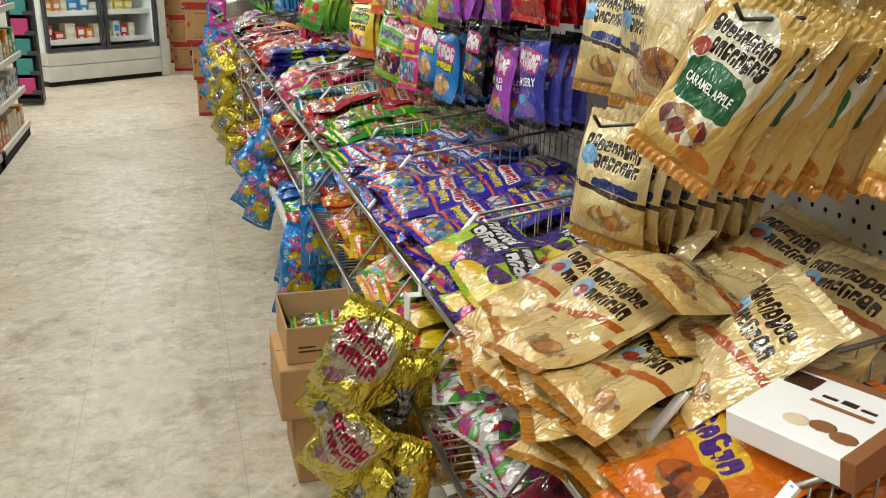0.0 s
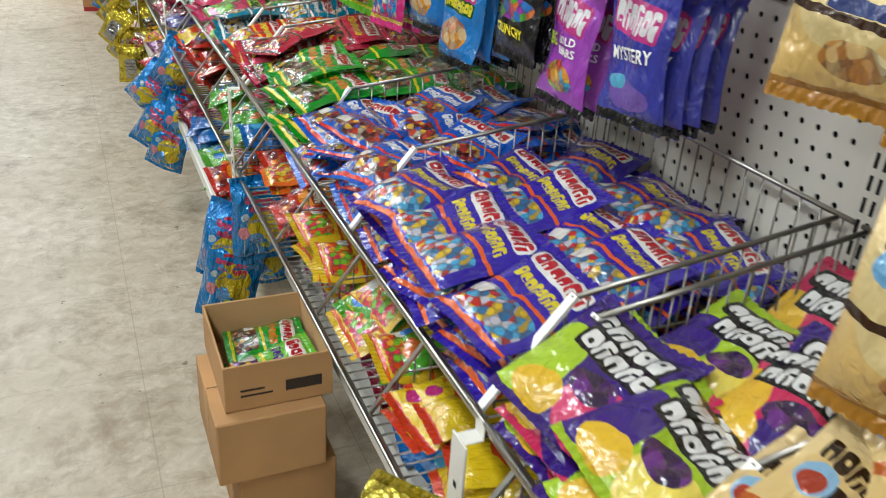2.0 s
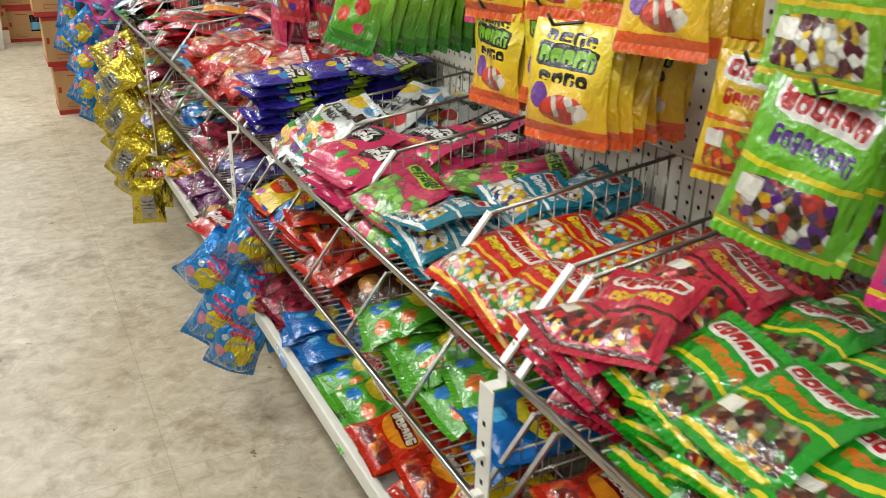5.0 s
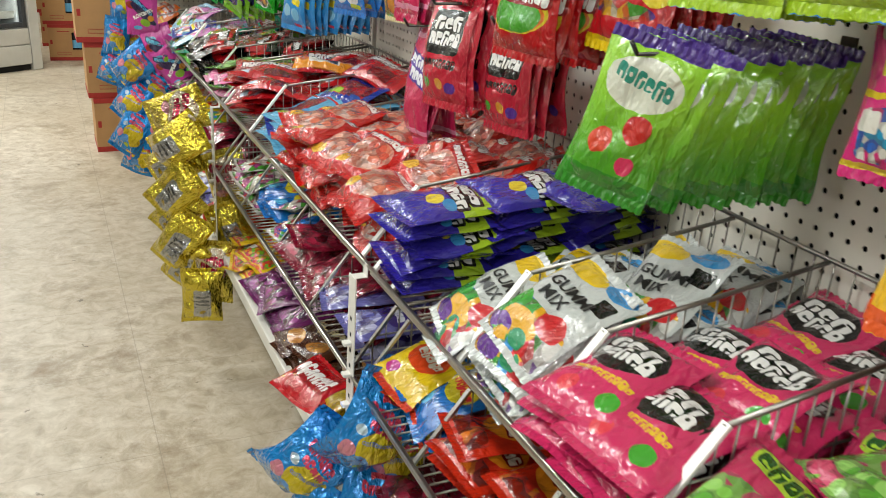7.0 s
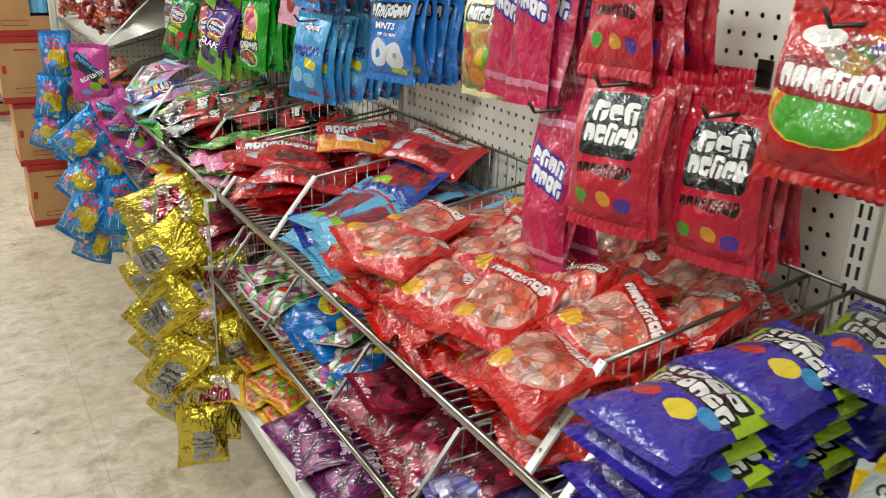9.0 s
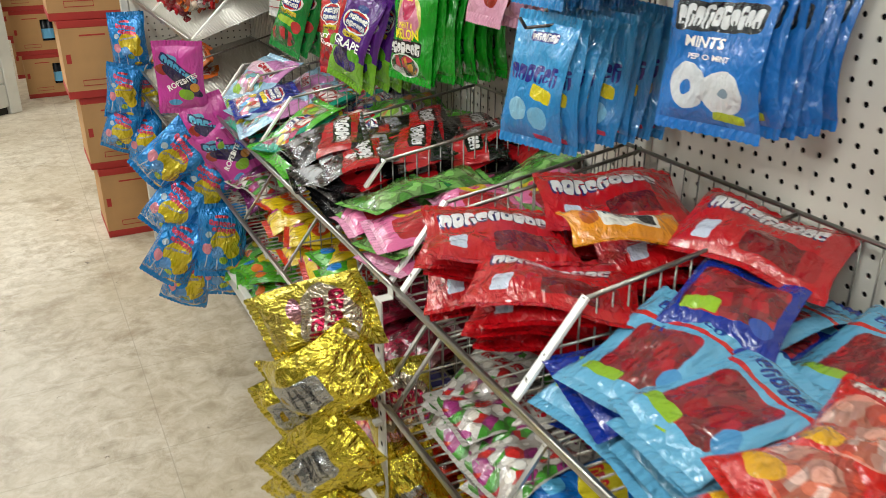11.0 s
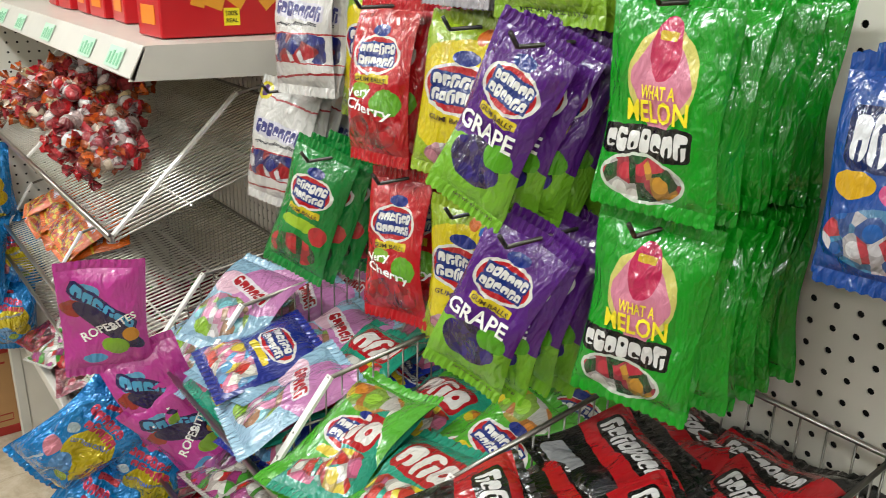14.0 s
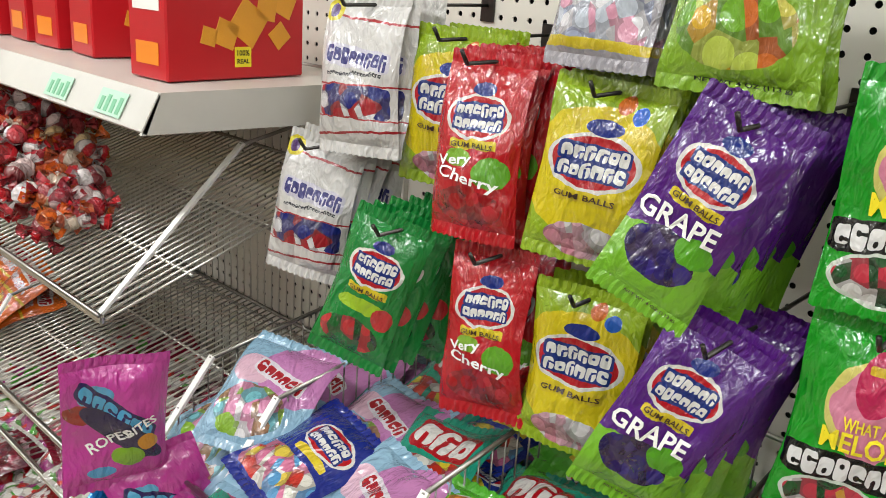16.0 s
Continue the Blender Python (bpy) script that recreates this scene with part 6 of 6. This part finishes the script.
clip_strip(1.41, 0.30, [("goldfoil", 0.345, 0.09, 0.835, 26, 62), ("goldplain", 0.345, 0.04, 0.72, 38, 40), ("goldplain", 0.40, 0.02, 0.74, 4, 78), ("goldfoil", 0.335, 0.06, 0.645, 30, 55), ("goldplain", 0.395, 0.06, 0.60, 8, 70),
                        ("goldplain", 0.325, 0.05, 0.56, 22, 35), ("goldfoil", 0.43, 0.02, 0.62, -18, 75), ("goldplain", 0.385, 0.06, 0.47, 6, 60), ("goldfoil", 0.325, 0.04, 0.45, 25, 50)], 3)
clip_strip(2.63, 0.42, [("fluff", 0.45, 0.10, 0.655, 2, 82), ("fluff", 0.405, 0.06, 0.57, 18, 66), ("fluff", 0.46, 0.03, 0.54, -4, 78), ("fluff", 0.40, 0.05, 0.49, 10, 74)], 4)
clip_strip(3.85, 0.34, [("fluff", 0.465, 0.10, 0.665, 27, 78), ("fluff", 0.495, 0.05, 0.60, 6, 76), ("fluff", 0.390, 0.04, 0.545, 46, 66), ("fluff", 0.460, 0.06, 0.50, 14, 78), ("fluff", 0.390, 0.05, 0.44, 34, 60), ("fluff", 0.485, 0.02, 0.44, -8, 80), ("fluff", 0.410, 0.07, 0.38, 20, 70)], 5)
clip_strip(5.07, 0.30, [("goldfoil", 0.385, 0.05, 0.845, 66, 50), ("goldplain", 0.345, 0.09, 0.785, 58, 52), ("goldplain", 0.36, 0.03, 0.72, 52, 44), ("goldplain", 0.345, 0.08, 0.665, 46, 55), ("goldfoil", 0.43, -0.02, 0.69, -14, 70), ("goldplain", 0.345, 0.04, 0.59, 42, 48),
                        ("goldplain", 0.34, 0.07, 0.52, 36, 58), ("goldplain", 0.43, 0.0, 0.54, -20, 74), ("goldplain", 0.345, 0.04, 0.45, 28, 52), ("goldfoil", 0.40, 0.05, 0.44, 8, 76), ("goldplain", 0.355, 0.08, 0.37, 4, 80)], 6)
clip_strip(6.29, 0.28, [("fluff", 0.385, 0.08, 0.80, 52, 72), ("fluff", 0.43, 0.06, 0.73, 22, 76), ("fluff", 0.36, 0.05, 0.67, 38, 62), ("fluff", 0.425, 0.08, 0.60, 10, 80), ("fluff", 0.345, 0.06, 0.555, 30, 66), ("fluff", 0.415, 0.07, 0.50, 6, 74), ("fluff", 0.35, 0.04, 0.46, 22, 70)], 7)
clip_strip(7.50, 0.42, [("fluff", 0.385, 0.05, 0.955, -3, 78), ("fluff", 0.365, 0.06, 0.765, 14, 74), ("fluff", 0.42, 0.03, 0.74, -6, 80), ("fluff", 0.345, 0.05, 0.61, 22, 70), ("fluff", 0.40, 0.04, 0.57, 2, 78)], 8)
for x_, z_, yw, ln in ((0.355, 1.04, 76, 2), (0.385, 0.89, 72, -20), (0.40, 0.82, 68, -34)):
    B["ropebite"].put(hanging(x_, 6.19, z_, 0.185, yw, ln, 96), "candy_bag", "magenta rope-bite candy bag hanging on a strip")

# ---- the last bay ----
M_WRAP = []
for k, (h1, h2) in enumerate((("DC3038", "F8EEE8"), ("F27A2A", "F6D8A8"), ("B8404A", "F8E0DC"), ("E8585E", "FAF0EC"), ("D87048", "F8E4CC"))):
    M_WRAP.append(print_material("wrapped_sweet_%s" % "abcde"[k], h1, [("dots", 0.5, 0.5, 0.5, 0.5, 3, (h1, h1, h2, h1, h2))], 1.0, 0.14, 0, 1.2, 0.5))


def sweet_mesh(mat):
    bm = bmesh.new()
    bmesh.ops.create_uvsphere(bm, u_segments=10, v_segments=7, radius=0.018)
    for v in bm.verts:
        v.co.x *= 1.15
    for s in (-1, 1):
        ring = [bm.verts.new((s * 0.016, 0.002 * math.cos(k), 0.002 * math.sin(k))) for k in (0, 2.1, 4.2)]
        fan = [bm.verts.new((s * 0.040, 0.014 * math.cos(k * 0.9), 0.014 * math.sin(k * 0.9) * (0.4 + 0.6 * (k % 2)))) for k in range(7)]
        for k in range(6):
            bm.faces.new((ring[k % 3], fan[k], fan[k + 1]))
    bm.loops.layers.uv.new("print")
    uv = bm.loops.layers.uv[0]
    for f in bm.faces:
        for lp in f.loops:
            lp[uv].uv = (0.5 + lp.vert.co.x * 16, 0.5 + lp.vert.co.y * 16)
    me = bpy.data.meshes.new("wrapped_sweet")
    bm.to_mesh(me)
    bm.free()
    me.materials.append(mat)
    for p in me.polygons:
        p.use_smooth = True
    return me


SWEETS = [sweet_mesh(m) for m in M_WRAP]
r_ = random.Random(11)
for k in range(295):
    y = r_.uniform(6.60, 7.36)
    x = r_.uniform(0.44, 0.44 + 0.24 * (1 - abs(y - 6.98) / 0.6))
    top = 0.15 * (1 - ((y - 6.98) / 0.42) ** 2)
    z = 1.022 + 0.345 * (x - 0.42) + max(0, top) * (r_.random() ** 0.5)
    o = link("wrapped_sweet", r_.choice(SWEETS), None, pose(x, y, z, r_.uniform(0, 360), r_.uniform(-40, 40), r_.uniform(0, 360)))
    tagged(o, "small wrapped hard sweet in a glossy twist wrapper", "wrapped sweet", "wrapped sweets in the tray")
for k in range(3):
    B["low_green"].put(lying(0.56 + 0.06 * k, 7.40, 1.085 + 0.03 * k, 22, 20 * k, 0), "candy_bag", "green and yellow candy bag in a wire tray")
heap("g_orange", 6.98, 7.36, 0.45, 0.62, 0.765, 3, 22, 0, 1.4)
heap("low_clear low_maroon", 6.38, 7.0, 0.44, 0.80, 0.634, 2, 10, 0, 1.5)
heap("low_clear low_maroon low_redpunch", 6.40, 7.40, 0.44, 0.60, 0.388, 3, 10, 0, 1.5)

# ---- boxes: cracker cartons on the steel shelf, a chocolate box on the orange bags ----
M_CRK = worn("red_carton", hexcol("C01A22"), 0.32, 0, 90, 0.06, 0.04)
M_CRKDARK = worn("carton_inside", hexcol("5A4A40"), 0.8, 0, 90, 0.1)
M_CRACK = worn("orange_cracker_print", hexcol("E8A02C"), 0.4, 0, 220, 0.25, 0.2)


def lettering(text, w, h, ink, parent, m):
    pts, fs = letters(text)
    me = mesh_from("lettering", [(x * w, y * h, 0) for x, y in pts], fs, (ink,))
    return link("lettering", me, parent, m)


def cracker_box(x, y, yaw, w=0.235, d=0.09, h=0.165):
    t = thing("cracker_box", "red printed carton of snack crackers on a white shelf", "cracker box", pose(x, y, SHZ + 0.002, 0, 0, yaw), "cracker boxes")
    part("body", box_bm(0, 0, 0, w, d, h, 0.0025), M_CRK, t)
    for cx, cz, s, a in ((0.40, 0.42, 0.036, 20), (0.56, 0.52, 0.052, 35), (0.70, 0.66, 0.034, 10), (0.84, 0.70, 0.034, 25), (0.80, 0.40, 0.030, 50), (0.28, 0.40, 0.024, 15)):
        c = part("cracker_print", boxes_bm([(-s / 2, -0.0014, -s / 2, s / 2, -0.0004, s / 2)], 0.0003), M_CRACK, t, "printed square cracker")
        c.matrix_basis = pose(cx * w, 0, cz * h * 0.9, 0, a, 0)
    part("badge", box_bm(w * 0.46, -0.0012, h * 0.10, w * 0.58, -0.0004, h * 0.27), INK["yellow"], t, "small yellow badge")
    part("word_block", boxes_bm([(w * (0.5 + 0.075 * k), -0.0012, h * 0.86, w * (0.56 + 0.075 * k), -0.0004, h * 0.97) for k in range(6)]), INK["white"], t)
    part("end_print", box_bm(-0.0012, d * 0.15, h * 0.55, -0.0004, d * 0.85, h * 0.68), INK["white"], t)
    part("end_panel_print", box_bm(-0.0012, d * 0.2, h * 0.12, -0.0004, d * 0.8, h * 0.3), INK["orange"], t)
    lettering("ORIGINAL", w * 0.30, h * 0.07, INK["white"], t, pose(w * 0.62, -0.0018, h * 0.80, 90, -4, 0))
    lettering("100%", w * 0.09, h * 0.05, INK["black"], t, pose(w * 0.52, -0.0018, h * 0.22, 90, 0, 0))
    lettering("REAL", w * 0.09, h * 0.04, INK["black"], t, pose(w * 0.52, -0.0018, h * 0.15, 90, 0, 0))
    return t


cracker_box(0.53, 6.375, 4)
for k in range(5):
    cracker_box(0.56, 6.66 + 0.13 * k, 2 if k % 2 else -3)

M_CHOCBOX = worn("white_gift_box", hexcol("EAE8E4"), 0.3, 0, 120, 0.05, 0.04)
cb = thing("chocolate_box", "flat white chocolate box with brown band, on orange bags", "chocolate box", pose(0.598, 0.70, 0.972, 8, -5, -74))
part("box", box_bm(-0.062, -0.056, -0.014, 0.062, 0.056, 0.014, 0.002), M_CHOCBOX, cb)
part("brown_edge", box_bm(-0.0625, 0.046, -0.0135, 0.061, 0.0565, 0.0148), PACK["brown"], cb, "brown printed edge")
part("brown_end", box_bm(0.050, -0.0565, -0.0135, 0.0628, 0.045, 0.0146), PACK["brown"], cb, "brown printed end")
part("dark_chocolate_print", box_bm(-0.055, 0.018, 0.0141, -0.026, 0.042, 0.0146, 0.0002), INK["brown"], cb)
for k in range(3):
    part("word_shape", box_bm(-0.014 + 0.018 * k, 0.016, 0.0141, 0.0 + 0.018 * k, 0.020 + 0.003 * (k % 2), 0.0145), INK["brown"], cb)
part("band_print", box_bm(-0.018, 0.004, 0.0141, 0.040, 0.009, 0.0145), PACK["brown"], cb)
for k in range(3):
    bm_ = bmesh.new()
    bmesh.ops.create_uvsphere(bm_, u_segments=10, v_segments=6, radius=0.011)
    ob_ = part("chocolate_print", bm_, PACK["cream" if k == 0 else "brown"], cb, "printed filled chocolate", True)
    ob_.matrix_basis = pose(-0.008 + 0.022 * k, -0.030 + 0.005 * (k % 2), 0.0142) @ Matrix.Diagonal((1.15, 0.8, 0.05, 1))
